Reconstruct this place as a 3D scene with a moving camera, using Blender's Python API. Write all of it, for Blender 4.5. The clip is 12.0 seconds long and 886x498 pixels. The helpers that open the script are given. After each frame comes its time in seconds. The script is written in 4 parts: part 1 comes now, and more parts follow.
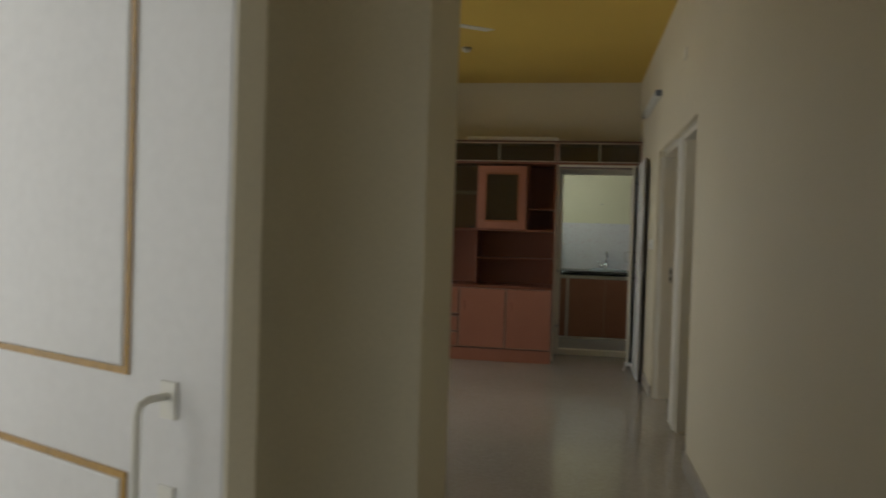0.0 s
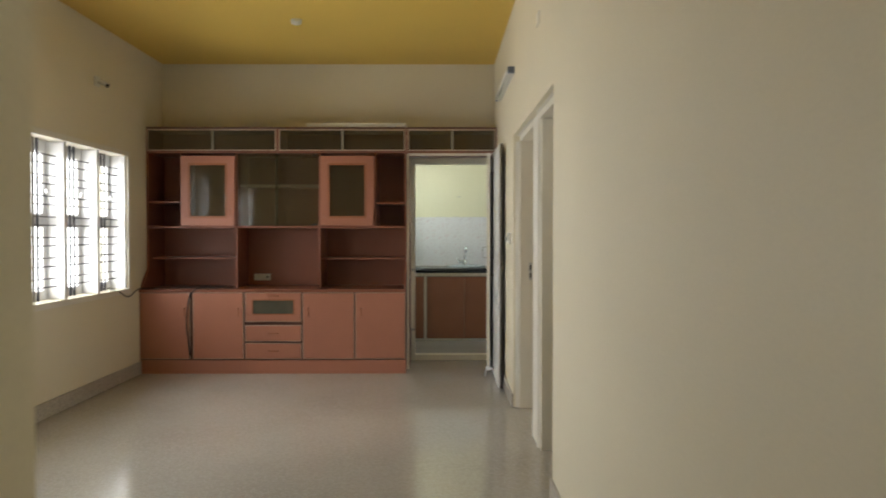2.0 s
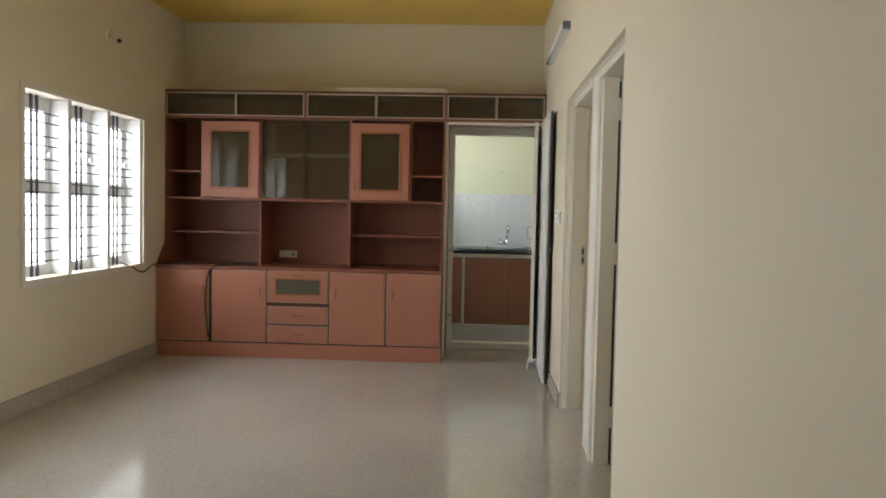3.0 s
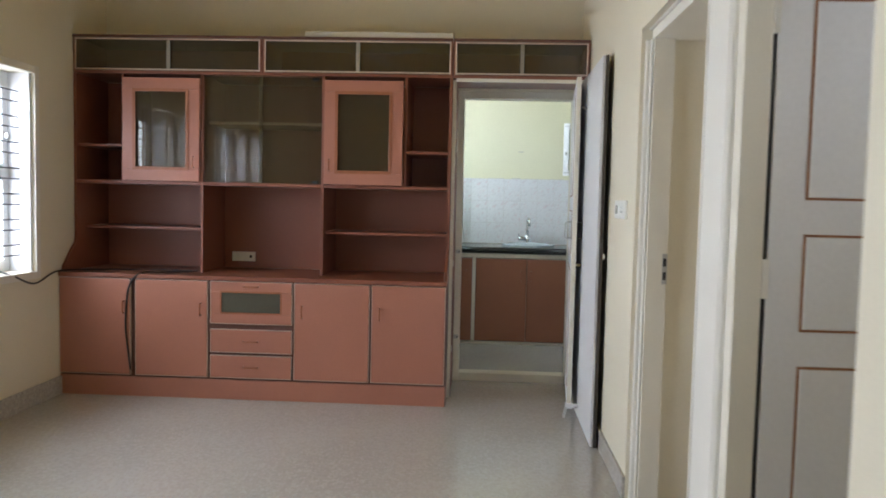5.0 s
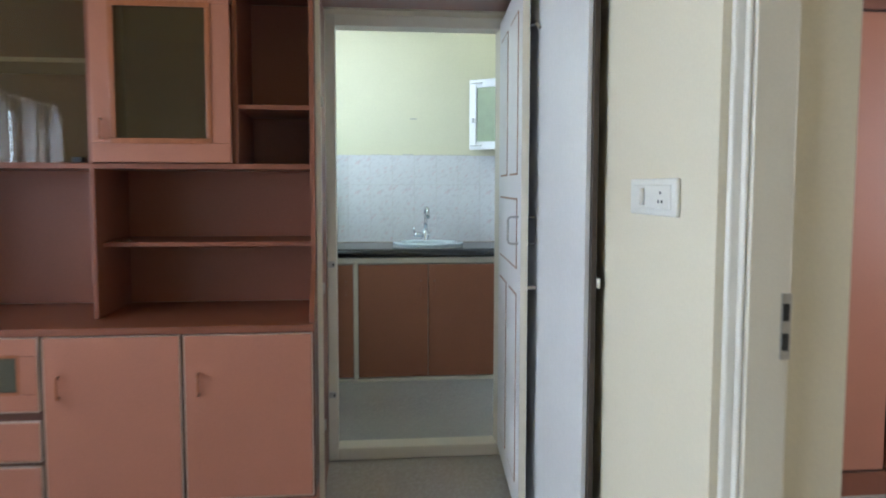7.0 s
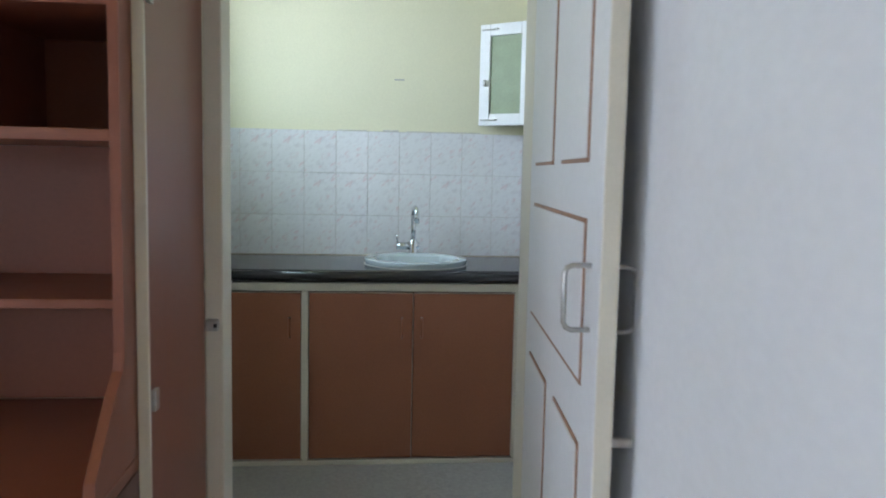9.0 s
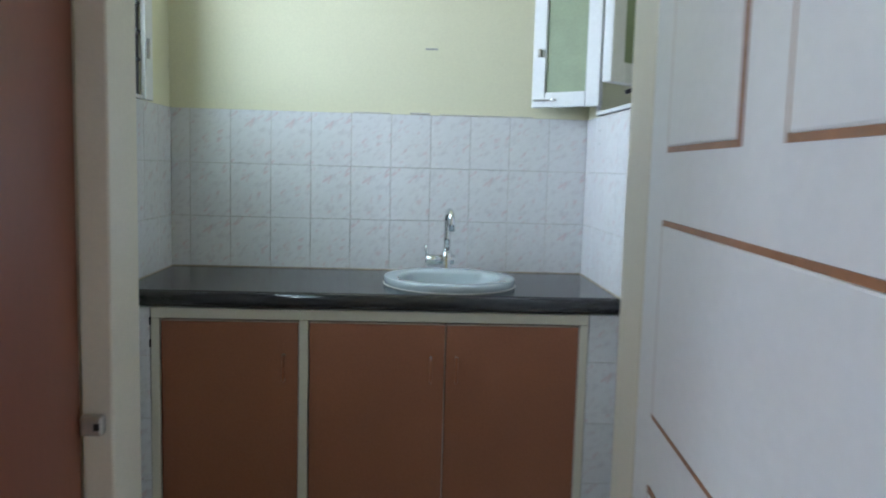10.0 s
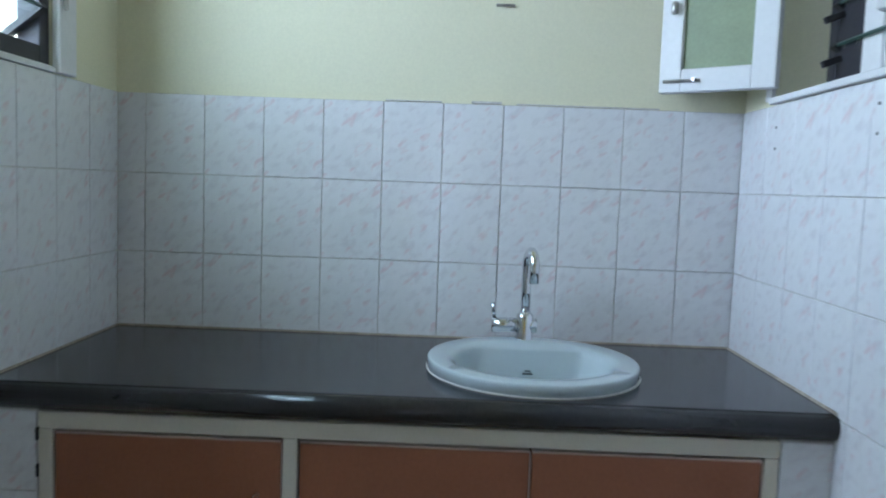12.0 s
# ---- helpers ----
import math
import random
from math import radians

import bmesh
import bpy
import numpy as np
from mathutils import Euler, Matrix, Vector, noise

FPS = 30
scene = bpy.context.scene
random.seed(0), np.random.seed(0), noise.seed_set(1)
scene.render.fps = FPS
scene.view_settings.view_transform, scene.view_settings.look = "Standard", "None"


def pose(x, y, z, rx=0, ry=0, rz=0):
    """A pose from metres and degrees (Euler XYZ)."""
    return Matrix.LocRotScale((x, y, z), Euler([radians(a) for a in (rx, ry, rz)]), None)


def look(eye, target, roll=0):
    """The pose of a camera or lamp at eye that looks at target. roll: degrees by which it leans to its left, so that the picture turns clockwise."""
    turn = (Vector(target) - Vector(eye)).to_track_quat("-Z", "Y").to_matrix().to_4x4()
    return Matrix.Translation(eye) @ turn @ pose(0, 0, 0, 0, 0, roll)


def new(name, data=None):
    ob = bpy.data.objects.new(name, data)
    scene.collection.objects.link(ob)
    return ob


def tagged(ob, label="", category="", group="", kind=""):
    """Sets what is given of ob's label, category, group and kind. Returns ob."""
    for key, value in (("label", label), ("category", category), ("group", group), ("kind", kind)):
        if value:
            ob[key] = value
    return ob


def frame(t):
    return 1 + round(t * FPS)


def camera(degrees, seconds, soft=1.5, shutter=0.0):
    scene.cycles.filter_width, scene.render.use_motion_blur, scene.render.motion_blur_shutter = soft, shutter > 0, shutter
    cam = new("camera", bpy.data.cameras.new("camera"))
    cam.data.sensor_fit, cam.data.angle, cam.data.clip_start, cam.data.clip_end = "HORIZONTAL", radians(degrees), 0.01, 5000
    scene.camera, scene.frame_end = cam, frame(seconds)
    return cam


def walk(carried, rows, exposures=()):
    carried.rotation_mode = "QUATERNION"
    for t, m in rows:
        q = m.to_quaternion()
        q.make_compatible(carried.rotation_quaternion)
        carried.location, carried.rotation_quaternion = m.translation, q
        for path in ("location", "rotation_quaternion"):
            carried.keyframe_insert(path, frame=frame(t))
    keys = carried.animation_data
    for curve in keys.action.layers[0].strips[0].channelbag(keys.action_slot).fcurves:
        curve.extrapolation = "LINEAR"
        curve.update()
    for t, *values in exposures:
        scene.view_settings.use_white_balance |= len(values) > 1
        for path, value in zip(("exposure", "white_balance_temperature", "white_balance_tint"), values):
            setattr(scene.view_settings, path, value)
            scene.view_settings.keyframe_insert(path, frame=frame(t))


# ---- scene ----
cam = camera(59.7, 12.0, soft=1.8, shutter=0.5)
PATH = [
    (0, (0.486, -0.16, 1.293), (0.155, 1.812, 1.256), 1.8),
    (0.5, (0.531, -0.128, 1.308), (0.421, 1.869, 1.273), 1.1),
    (1, (0.511, 0.102, 1.261), (0.592, 2.101, 1.24), 0.8),
    (1.5, (0.505, 0.34, 1.274), (0.74, 2.326, 1.242), -0.3),
    (2, (0.602, 0.647, 1.297), (0.613, 2.646, 1.258), 0.0),
    (2.5, (0.618, 0.955, 1.271), (0.563, 2.953, 1.192), 0.8),
    (3, (0.599, 1.291, 1.283), (0.508, 3.287, 1.188), 1.2),
    (5, (0.51, 3.052, 1.288), (0.408, 5.046, 1.163), 1.3),
    (5.5, (0.466, 3.504, 1.28), (0.486, 5.499, 1.14), 1.5),
    (6, (0.47, 4.015, 1.268), (0.568, 6.005, 1.094), 0.9),
    (6.5, (0.455, 4.476, 1.273), (0.559, 6.466, 1.099), 1.2),
    (7, (0.465, 4.962, 1.289), (0.68, 6.944, 1.127), 0.1),
    (7.5, (0.564, 5.403, 1.308), (0.809, 7.382, 1.159), -0.1),
    (9.5, (0.734, 7.044, 1.311), (0.899, 9.027, 1.103), 1.6),
    (10, (0.77, 7.446, 1.305), (0.869, 9.433, 1.095), 1.6),
    (10.5, (0.794, 7.732, 1.288), (0.782, 9.726, 1.129), 2.1),
    (11, (0.75, 8.014, 1.294), (0.75, 10.007, 1.135), 2.4),
    (11.5, (0.721, 8.237, 1.291), (0.74, 10.229, 1.121), 2.6),
    (12, (0.75, 8.515, 1.295), (0.719, 10.508, 1.13), 2.1),
]
EXPOSURES = [(0.0, -1.4, 6900, 8), (0.5, -0.64, 7700, -4), (1.0, -0.15, 7300, 0), (1.5, -0.03, 6900, 5), (2.0, -0.02, 6800, 9), (3.0, -0.02, 6500, 11), (5.5, 0.37, 5750, 12), (6.5, 0.39, 5600, 8), (7.5, 0.31, 5400, 8), (9.5, 0.14, 5600, 11), (10.2, 0.16, 5400, 11), (11.0, 0.04, 5200, 12), (12.0, 0.0, 5100, 12)]

walk(cam, [(t, look(eye, target, roll)) for t, eye, target, roll in PATH], EXPOSURES)

# ---- world and light ----
world = bpy.data.worlds.new("sky")
scene.world = world
world.use_nodes = True
wn = world.node_tree
sky = wn.nodes.new("ShaderNodeTexSky")
sky.sky_type, sky.sun_disc, sky.sun_elevation, sky.sun_rotation = "NISHITA", False, radians(55), radians(200)
wn.links.new(sky.outputs[0], wn.nodes["Background"].inputs[0])
wn.nodes["Background"].inputs[1].default_value = 0.15
sun = new("sun", bpy.data.lights.new("sun", "SUN"))
sun.data.energy, sun.data.angle, sun.data.color = 2.0, radians(3), (1, 0.95, 0.88)
sun.matrix_world = look((3, -8, 12), (0, 0, 0))


def area_lamp(name, place, aim, w, h, watts, colour=(0.93, 0.97, 1.0)):
    """Area lamp: skylight coming in at an opening, or fill for a side room."""
    ob = new(name, bpy.data.lights.new(name, "AREA"))
    ob.data.shape, ob.data.size, ob.data.size_y = "RECTANGLE", w, h
    ob.data.energy, ob.data.color = watts, colour
    ob.matrix_world = look(place, aim)
    return ob


area_lamp("skylight_living", (-2.62, 6.71, 1.45), (0, 6.79, 1.2), 2.0, 1.5, 86)
area_lamp("skylight_living_near", (-2.62, 4.55, 1.45), (0, 4.4, 1.2), 2.0, 1.5, 124)
area_lamp("skylight_entrance", (-1.05, 0.44, 1.1), (0, 0.44, 1.0), 0.8, 2.0, 1.2)
area_lamp("skylight_porch", (0.28, -1.8, 1.15), (0.28, 0, 1.1), 0.9, 1.9, 8.5, (0.8, 0.9, 1.0))
area_lamp("skylight_kitchen_west", (-0.85, 9.45, 2.0), (0.6, 10.4, 1.75), 1.8, 1.7, 98)
area_lamp("skylight_kitchen_east", (2.05, 10.0, 1.9), (0, 10.0, 1.6), 0.8, 1.0, 1.2)
# added fill for the two side rooms, no source known there
area_lamp("skylight_bedroom", (4.35, 6.6, 1.5), (1, 6.8, 1.2), 1.4, 1.2, 15, (1.0, 0.95, 0.88))
area_lamp("skylight_small_room", (2.75, 4.3, 1.9), (1, 4.5, 1.2), 0.6, 0.6, 3.0, (1.0, 0.9, 0.78))

# ---- materials ----


def mat(name, colour, rough=0.5, metal=0.0, vary=0.06, scale=6.0, fine=90.0, bump=0.05, stretch=(1, 1, 1), coat=0.0, spec=0.5):
    """Painted or plain surface: slow stains and fine grain in colour, roughness and relief."""
    m = bpy.data.materials.new(name)
    m.use_nodes = True
    nt = m.node_tree
    p = nt.nodes["Principled BSDF"]
    tc = nt.nodes.new("ShaderNodeTexCoord")
    mp = nt.nodes.new("ShaderNodeMapping")
    mp.inputs["Scale"].default_value = stretch
    nt.links.new(tc.outputs["Object"], mp.inputs[0])
    a, b = nt.nodes.new("ShaderNodeTexNoise"), nt.nodes.new("ShaderNodeTexNoise")
    for n, s, d in ((a, scale, 4), (b, fine, 3)):
        n.inputs["Scale"].default_value, n.inputs["Detail"].default_value = s, d
        nt.links.new(mp.outputs[0], n.inputs["Vector"])
    add = nt.nodes.new("ShaderNodeMath")
    add.operation = "ADD"
    nt.links.new(a.outputs[0], add.inputs[0])
    nt.links.new(b.outputs[0], add.inputs[1])
    ramp = nt.nodes.new("ShaderNodeMapRange")
    ramp.inputs[1].default_value, ramp.inputs[2].default_value = 0.6, 1.4
    ramp.inputs[3].default_value, ramp.inputs[4].default_value = 1 - vary * 1.6, 1 + vary
    nt.links.new(add.outputs[0], ramp.inputs[0])
    mix = nt.nodes.new("ShaderNodeVectorMath")
    mix.operation = "SCALE"
    mix.inputs[0].default_value = colour
    nt.links.new(ramp.outputs[0], mix.inputs["Scale"])
    nt.links.new(mix.outputs[0], p.inputs["Base Color"])
    rr = nt.nodes.new("ShaderNodeMapRange")
    rr.inputs[3].default_value, rr.inputs[4].default_value = max(rough - 0.03, 0.02), min(rough + 0.04, 1)
    nt.links.new(a.outputs[0], rr.inputs[0])
    nt.links.new(rr.outputs[0], p.inputs["Roughness"])
    p.inputs["Metallic"].default_value, p.inputs["Coat Weight"].default_value = metal, coat
    p.inputs["Specular IOR Level"].default_value = spec
    if bump:
        bp = nt.nodes.new("ShaderNodeBump")
        bp.inputs["Strength"].default_value, bp.inputs["Distance"].default_value = bump, 0.003
        nt.links.new(b.outputs[0], bp.inputs["Height"])
        nt.links.new(bp.outputs[0], p.inputs["Normal"])
    return m


def terrazzo(name, base, chip_a, chip_b, rough):
    """Polished cement with small stone chips and worn, patchy gloss."""
    m = mat(name, base, rough, vary=0.1, scale=1.3, fine=40, bump=0.0)
    nt = m.node_tree
    p = nt.nodes["Principled BSDF"]
    old = p.inputs["Base Color"].links[0].from_socket
    tc = nt.nodes.new("ShaderNodeTexCoord")
    v = nt.nodes.new("ShaderNodeTexVoronoi")
    v.inputs["Scale"].default_value, v.inputs["Randomness"].default_value = 95, 1.0
    nt.links.new(tc.outputs["Object"], v.inputs["Vector"])
    sep = nt.nodes.new("ShaderNodeSeparateColor")
    nt.links.new(v.outputs["Color"], sep.inputs[0])
    clump = nt.nodes.new("ShaderNodeTexNoise")
    clump.inputs["Scale"].default_value, clump.inputs["Detail"].default_value = 9, 4
    nt.links.new(tc.outputs["Object"], clump.inputs["Vector"])
    for socket, colour, lo, hi in ((sep.outputs[0], chip_a, 0.8, 0.84), (sep.outputs[1], chip_b, 0.72, 0.78)):
        r = nt.nodes.new("ShaderNodeMapRange")
        r.inputs[1].default_value, r.inputs[2].default_value = lo, hi
        mu = nt.nodes.new("ShaderNodeMath")
        mu.operation = "MULTIPLY_ADD"
        nt.links.new(clump.outputs[0], mu.inputs[0])
        mu.inputs[1].default_value = 0.5
        nt.links.new(socket, mu.inputs[2])
        off = nt.nodes.new("ShaderNodeMath")
        off.operation = "SUBTRACT"
        off.inputs[1].default_value = 0.25
        nt.links.new(mu.outputs[0], off.inputs[0])
        nt.links.new(off.outputs[0], r.inputs[0])
        mx = nt.nodes.new("ShaderNodeMix")
        mx.data_type = "RGBA"
        mx.inputs[7].default_value = (*colour, 1)
        nt.links.new(r.outputs[0], mx.inputs[0])
        nt.links.new(old, mx.inputs[6])
        old = mx.outputs[2]
    nt.links.new(old, p.inputs["Base Color"])
    return m


def glazed_tile(name):
    """White glazed tile with slanting pale grey and pink flecks, each piece shifted by its own random number."""
    m = mat(name, (0.80, 0.80, 0.82), 0.09, vary=0.03, scale=3, fine=60, bump=0.0)
    nt = m.node_tree
    p = nt.nodes["Principled BSDF"]
    old = p.inputs["Base Color"].links[0].from_socket
    tc = nt.nodes.new("ShaderNodeTexCoord")
    info = nt.nodes.new("ShaderNodeObjectInfo")
    sh = nt.nodes.new("ShaderNodeVectorMath")
    sh.operation = "ADD"
    rot = nt.nodes.new("ShaderNodeMapping")
    rot.inputs["Rotation"].default_value = (0.6, -0.75, 0.6)
    sc = nt.nodes.new("ShaderNodeMapping")
    sc.inputs["Scale"].default_value = (58, 58, 15)
    nt.links.new(tc.outputs["Object"], rot.inputs[0])
    nt.links.new(rot.outputs[0], sc.inputs[0])
    nt.links.new(sc.outputs[0], sh.inputs[0])
    k = nt.nodes.new("ShaderNodeMath")
    k.operation = "MULTIPLY"
    k.inputs[1].default_value = 3.0
    nt.links.new(info.outputs["Random"], k.inputs[0])
    nt.links.new(k.outputs[0], sh.inputs[1])
    for seed, colour, lo, hi, amount in ((0.0, (0.60, 0.57, 0.60), 0.52, 0.72, 0.45), (7.3, (0.66, 0.42, 0.45), 0.59, 0.72, 0.42)):
        n = nt.nodes.new("ShaderNodeTexNoise")
        n.noise_dimensions = "4D"
        n.inputs["W"].default_value, n.inputs["Scale"].default_value, n.inputs["Detail"].default_value = seed, 1.0, 1.5
        nt.links.new(sh.outputs[0], n.inputs["Vector"])
        r = nt.nodes.new("ShaderNodeMapRange")
        r.inputs[1].default_value, r.inputs[2].default_value, r.inputs[4].default_value = lo, hi, amount
        nt.links.new(n.outputs[0], r.inputs[0])
        mx = nt.nodes.new("ShaderNodeMix")
        mx.data_type = "RGBA"
        mx.inputs[7].default_value = (*colour, 1)
        nt.links.new(r.outputs[0], mx.inputs[0])
        nt.links.new(old, mx.inputs[6])
        old = mx.outputs[2]
    nt.links.new(old, p.inputs["Base Color"])
    return m


def glass(name, tint=(1, 1, 1), rough=0.0, clear=0.85, gloss=0.07, dust=0.0, film=(0.3, 0.26, 0.19)):
    """Thin pane: mostly clear, with a mirror's gloss on top and a film of dust on the pane."""
    m = bpy.data.materials.new(name)
    m.use_nodes = True
    nt = m.node_tree
    out = nt.nodes["Material Output"]
    nt.nodes.remove(nt.nodes["Principled BSDF"])
    tr, gl, mix, fr = (nt.nodes.new("ShaderNode" + k) for k in ("BsdfTransparent", "BsdfGlossy", "MixShader", "LayerWeight"))
    tr.inputs[0].default_value = (*[c * clear for c in tint], 1)
    gl.inputs["Roughness"].default_value = rough
    fr.inputs[0].default_value = 0.5
    pw, mr = nt.nodes.new("ShaderNodeMath"), nt.nodes.new("ShaderNodeMapRange")
    pw.operation, pw.inputs[1].default_value = "POWER", 4.0
    mr.inputs[3].default_value, mr.inputs[4].default_value = gloss, 0.8
    nt.links.new(fr.outputs["Facing"], pw.inputs[0])
    nt.links.new(pw.outputs[0], mr.inputs[0])
    nt.links.new(mr.outputs[0], mix.inputs[0])
    dirt, grime, cloud, amount = (nt.nodes.new("ShaderNode" + k) for k in ("MixShader", "BsdfDiffuse", "TexNoise", "MapRange"))
    grime.inputs[0].default_value = (*film, 1)
    cloud.inputs["Scale"].default_value, cloud.inputs["Detail"].default_value = 3.0, 3
    amount.inputs[3].default_value, amount.inputs[4].default_value = dust * 0.85, dust * 1.15
    nt.links.new(cloud.outputs[0], amount.inputs[0])
    nt.links.new(amount.outputs[0], dirt.inputs[0])
    nt.links.new(tr.outputs[0], dirt.inputs[1])
    nt.links.new(grime.outputs[0], dirt.inputs[2])
    nt.links.new(dirt.outputs[0], mix.inputs[1])
    nt.links.new(gl.outputs[0], mix.inputs[2])
    nt.links.new(mix.outputs[0], out.inputs[0])
    return m


M_WALL = mat("cream_wall_paint", (0.74, 0.68, 0.535), 0.55, vary=0.035, scale=1.2, fine=130, bump=0.10)
M_CEIL = mat("yellow_ceiling_paint", (0.79, 0.55, 0.125), 0.6, vary=0.05, scale=1.0, fine=110, bump=0.10)
M_KWALL = mat("pale_lime_wall_paint", (0.79, 0.765, 0.57), 0.55, vary=0.04, scale=1.4, fine=130, bump=0.10)
M_WHITE = mat("white_gloss_paint", (0.76, 0.76, 0.77), 0.42, vary=0.035, scale=3, fine=70, bump=0.05)
M_TRIM = mat("off_white_trim_paint", (0.77, 0.74, 0.67), 0.4, vary=0.025, scale=4, fine=160, bump=0.02)
M_FRAME = mat("aged_cream_paint", (0.73, 0.685, 0.58), 0.4, vary=0.035, scale=5, fine=160, bump=0.02)
M_FLOOR = terrazzo("terrazzo", (0.445, 0.42, 0.385), (0.415, 0.39, 0.355), (0.465, 0.445, 0.415), 0.12)
M_KFLOOR = terrazzo("grey_terrazzo", (0.44, 0.44, 0.425), (0.42, 0.42, 0.405), (0.46, 0.46, 0.445), 0.25)
M_SKIRT = terrazzo("terrazzo_skirting", (0.42, 0.39, 0.35), (0.34, 0.31, 0.275), (0.49, 0.46, 0.42), 0.35)
M_PINK = mat("salmon_laminate", (0.41, 0.17, 0.112), 0.36, vary=0.05, scale=3, fine=160, bump=0.03)
M_BROWN = mat("red_brown_laminate", (0.225, 0.078, 0.045), 0.4, vary=0.07, scale=5, fine=60, bump=0.03, stretch=(3, 3, 0.5))
M_BACK = mat("red_brown_back_board", (0.27, 0.095, 0.054), 0.45, vary=0.06, scale=3, fine=90, bump=0.03)
M_SHELF = mat("red_brown_shelf_laminate", (0.225, 0.078, 0.045), 0.36, vary=0.09, scale=7, fine=60, bump=0.04, stretch=(0.7, 6, 6))
M_LEAFBACK = mat("dark_leaf_back", (0.055, 0.04, 0.03), 0.55, vary=0.15, scale=6)
M_STRIP = mat("dull_aluminium_strip", (0.30, 0.26, 0.21), 0.5, vary=0.1, scale=12)
M_DARK = mat("dark_brown_edge", (0.12, 0.05, 0.035), 0.4, vary=0.1, scale=9)
M_ORANGE = mat("varnished_wood_bead", (0.35, 0.125, 0.058), 0.3, vary=0.15, scale=8, fine=60, stretch=(5, 5, 0.6))
M_GROOVE = mat("ochre_groove_paint", (0.46, 0.26, 0.05), 0.4, vary=0.2, scale=12)
M_GROOVE_RED = mat("rust_groove_paint", (0.30, 0.135, 0.06), 0.4, vary=0.2, scale=12)
M_PALE = mat("pale_edge_band", (0.60, 0.46, 0.38), 0.4, vary=0.08, scale=20)
M_KBROWN = mat("brown_kitchen_laminate", (0.33, 0.13, 0.068), 0.42, vary=0.08, scale=3, fine=120, bump=0.03)
M_GRANITE = mat("black_granite", (0.026, 0.025, 0.026), 0.17, vary=0.15, scale=90, fine=240, bump=0.0)
M_TILE = glazed_tile("marbled_wall_tile")
M_GROUT = mat("cement_grout", (0.68, 0.66, 0.63), 0.8, vary=0.15, scale=20)
M_CERAMIC = mat("grey_blue_ceramic", (0.50, 0.57, 0.60), 0.12, vary=0.02, scale=4, bump=0.0, coat=0.4)
M_CHROME = mat("chrome", (0.72, 0.73, 0.75), 0.1, 1.0, vary=0.05, scale=20, bump=0.0)
M_STEEL = mat("dull_steel", (0.5, 0.49, 0.47), 0.35, 1.0, vary=0.15, scale=30)
M_BLACK = mat("black_paint", (0.02, 0.02, 0.022), 0.45, vary=0.2, scale=20)
M_IRON = mat("dark_iron_paint", (0.035, 0.035, 0.045), 0.5, vary=0.2, scale=20)
M_PLASTIC = mat("white_plastic", (0.78, 0.77, 0.72), 0.3, vary=0.03, scale=10, bump=0.0)
M_GLASS = glass("tinted_cabinet_glass", (0.84, 0.82, 0.74), 0.0, 0.9, 0.035, 0.12, (0.26, 0.215, 0.13))
M_CLEAR = glass("clear_glass", (0.95, 1.0, 0.98), 0.02, 0.98, 0.03)
M_FROST = mat("frosted_green_glass", (0.27, 0.32, 0.19), 0.38, vary=0.08, scale=14, fine=120, bump=0.1, spec=0.25)
M_SMOKE = mat("smoked_flap_glass", (0.085, 0.08, 0.056), 0.3, vary=0.08, scale=8, bump=0.0)
M_EDGE = mat("ground_glass_edge", (0.05, 0.10, 0.085), 0.3, vary=0.1, scale=20, bump=0.0)
M_CAP = mat("slate_blue_plastic", (0.13, 0.15, 0.19), 0.4, vary=0.05, scale=10)
M_GROUND = mat("dusty_ground", (0.32, 0.29, 0.25), 0.9, vary=0.2, scale=2, fine=30)
M_HAZE = bpy.data.materials.new("bright_haze")
M_HAZE.use_nodes = True
haze = M_HAZE.node_tree.nodes["Principled BSDF"]
haze.inputs["Emission Color"].default_value, haze.inputs["Emission Strength"].default_value = (0.93, 0.97, 1.0, 1), 3.5

# ---- building helpers ----
OFFSET = {}


def thing(name, loc=(0, 0, 0), label="", category="", group="", kind="", turn=0.0, local=False):
    """An Empty at the base of a thing. Parts of a turned or local thing are given in its own axes."""
    ob = new(name)
    ob.matrix_world = pose(*loc, 0, 0, turn)
    OFFSET[ob] = Vector((0, 0, 0)) if local or turn else Vector(loc)
    return tagged(ob, label, category, group, kind)


def mesh_from(bm, name, material):
    me = bpy.data.meshes.new(name)
    bm.to_mesh(me)
    bm.free()
    me.materials.append(material)
    return me


def part(name, bm, material, parent, label="", smooth=False):
    off = OFFSET[parent]
    bmesh.ops.translate(bm, vec=-off, verts=bm.verts)
    if smooth:
        for f in bm.faces:
            f.smooth = True
    ob = new(name, mesh_from(bm, name, material))
    ob.parent = parent
    OFFSET[ob] = off
    return tagged(ob, label)


def solo(name, bm, material, label, category, kind="", group="", smooth=False):
    if smooth:
        for f in bm.faces:
            f.smooth = True
    return tagged(new(name, mesh_from(bm, name, material)), label, category, group, kind)


def box(bm, x0, x1, y0, y1, z0, z1, bevel=0.0, segs=2):
    m = Matrix.Translation(((x0 + x1) / 2, (y0 + y1) / 2, (z0 + z1) / 2)) @ Matrix.Diagonal((abs(x1 - x0), abs(y1 - y0), abs(z1 - z0), 1))
    vs = bmesh.ops.create_cube(bm, size=1, matrix=m)["verts"]
    if bevel:
        es = list({e for v in vs for e in v.link_edges})
        bmesh.ops.bevel(bm, geom=es, offset=bevel, segments=segs, affect="EDGES", profile=0.5)
    return bm


def boxes(*rows, bevel=0.0):
    bm = bmesh.new()
    for r in rows:
        box(bm, *r, bevel=bevel)
    return bm


def one(x0, x1, y0, y1, z0, z1, bevel=0.002):
    return boxes((x0, x1, y0, y1, z0, z1), bevel=bevel)


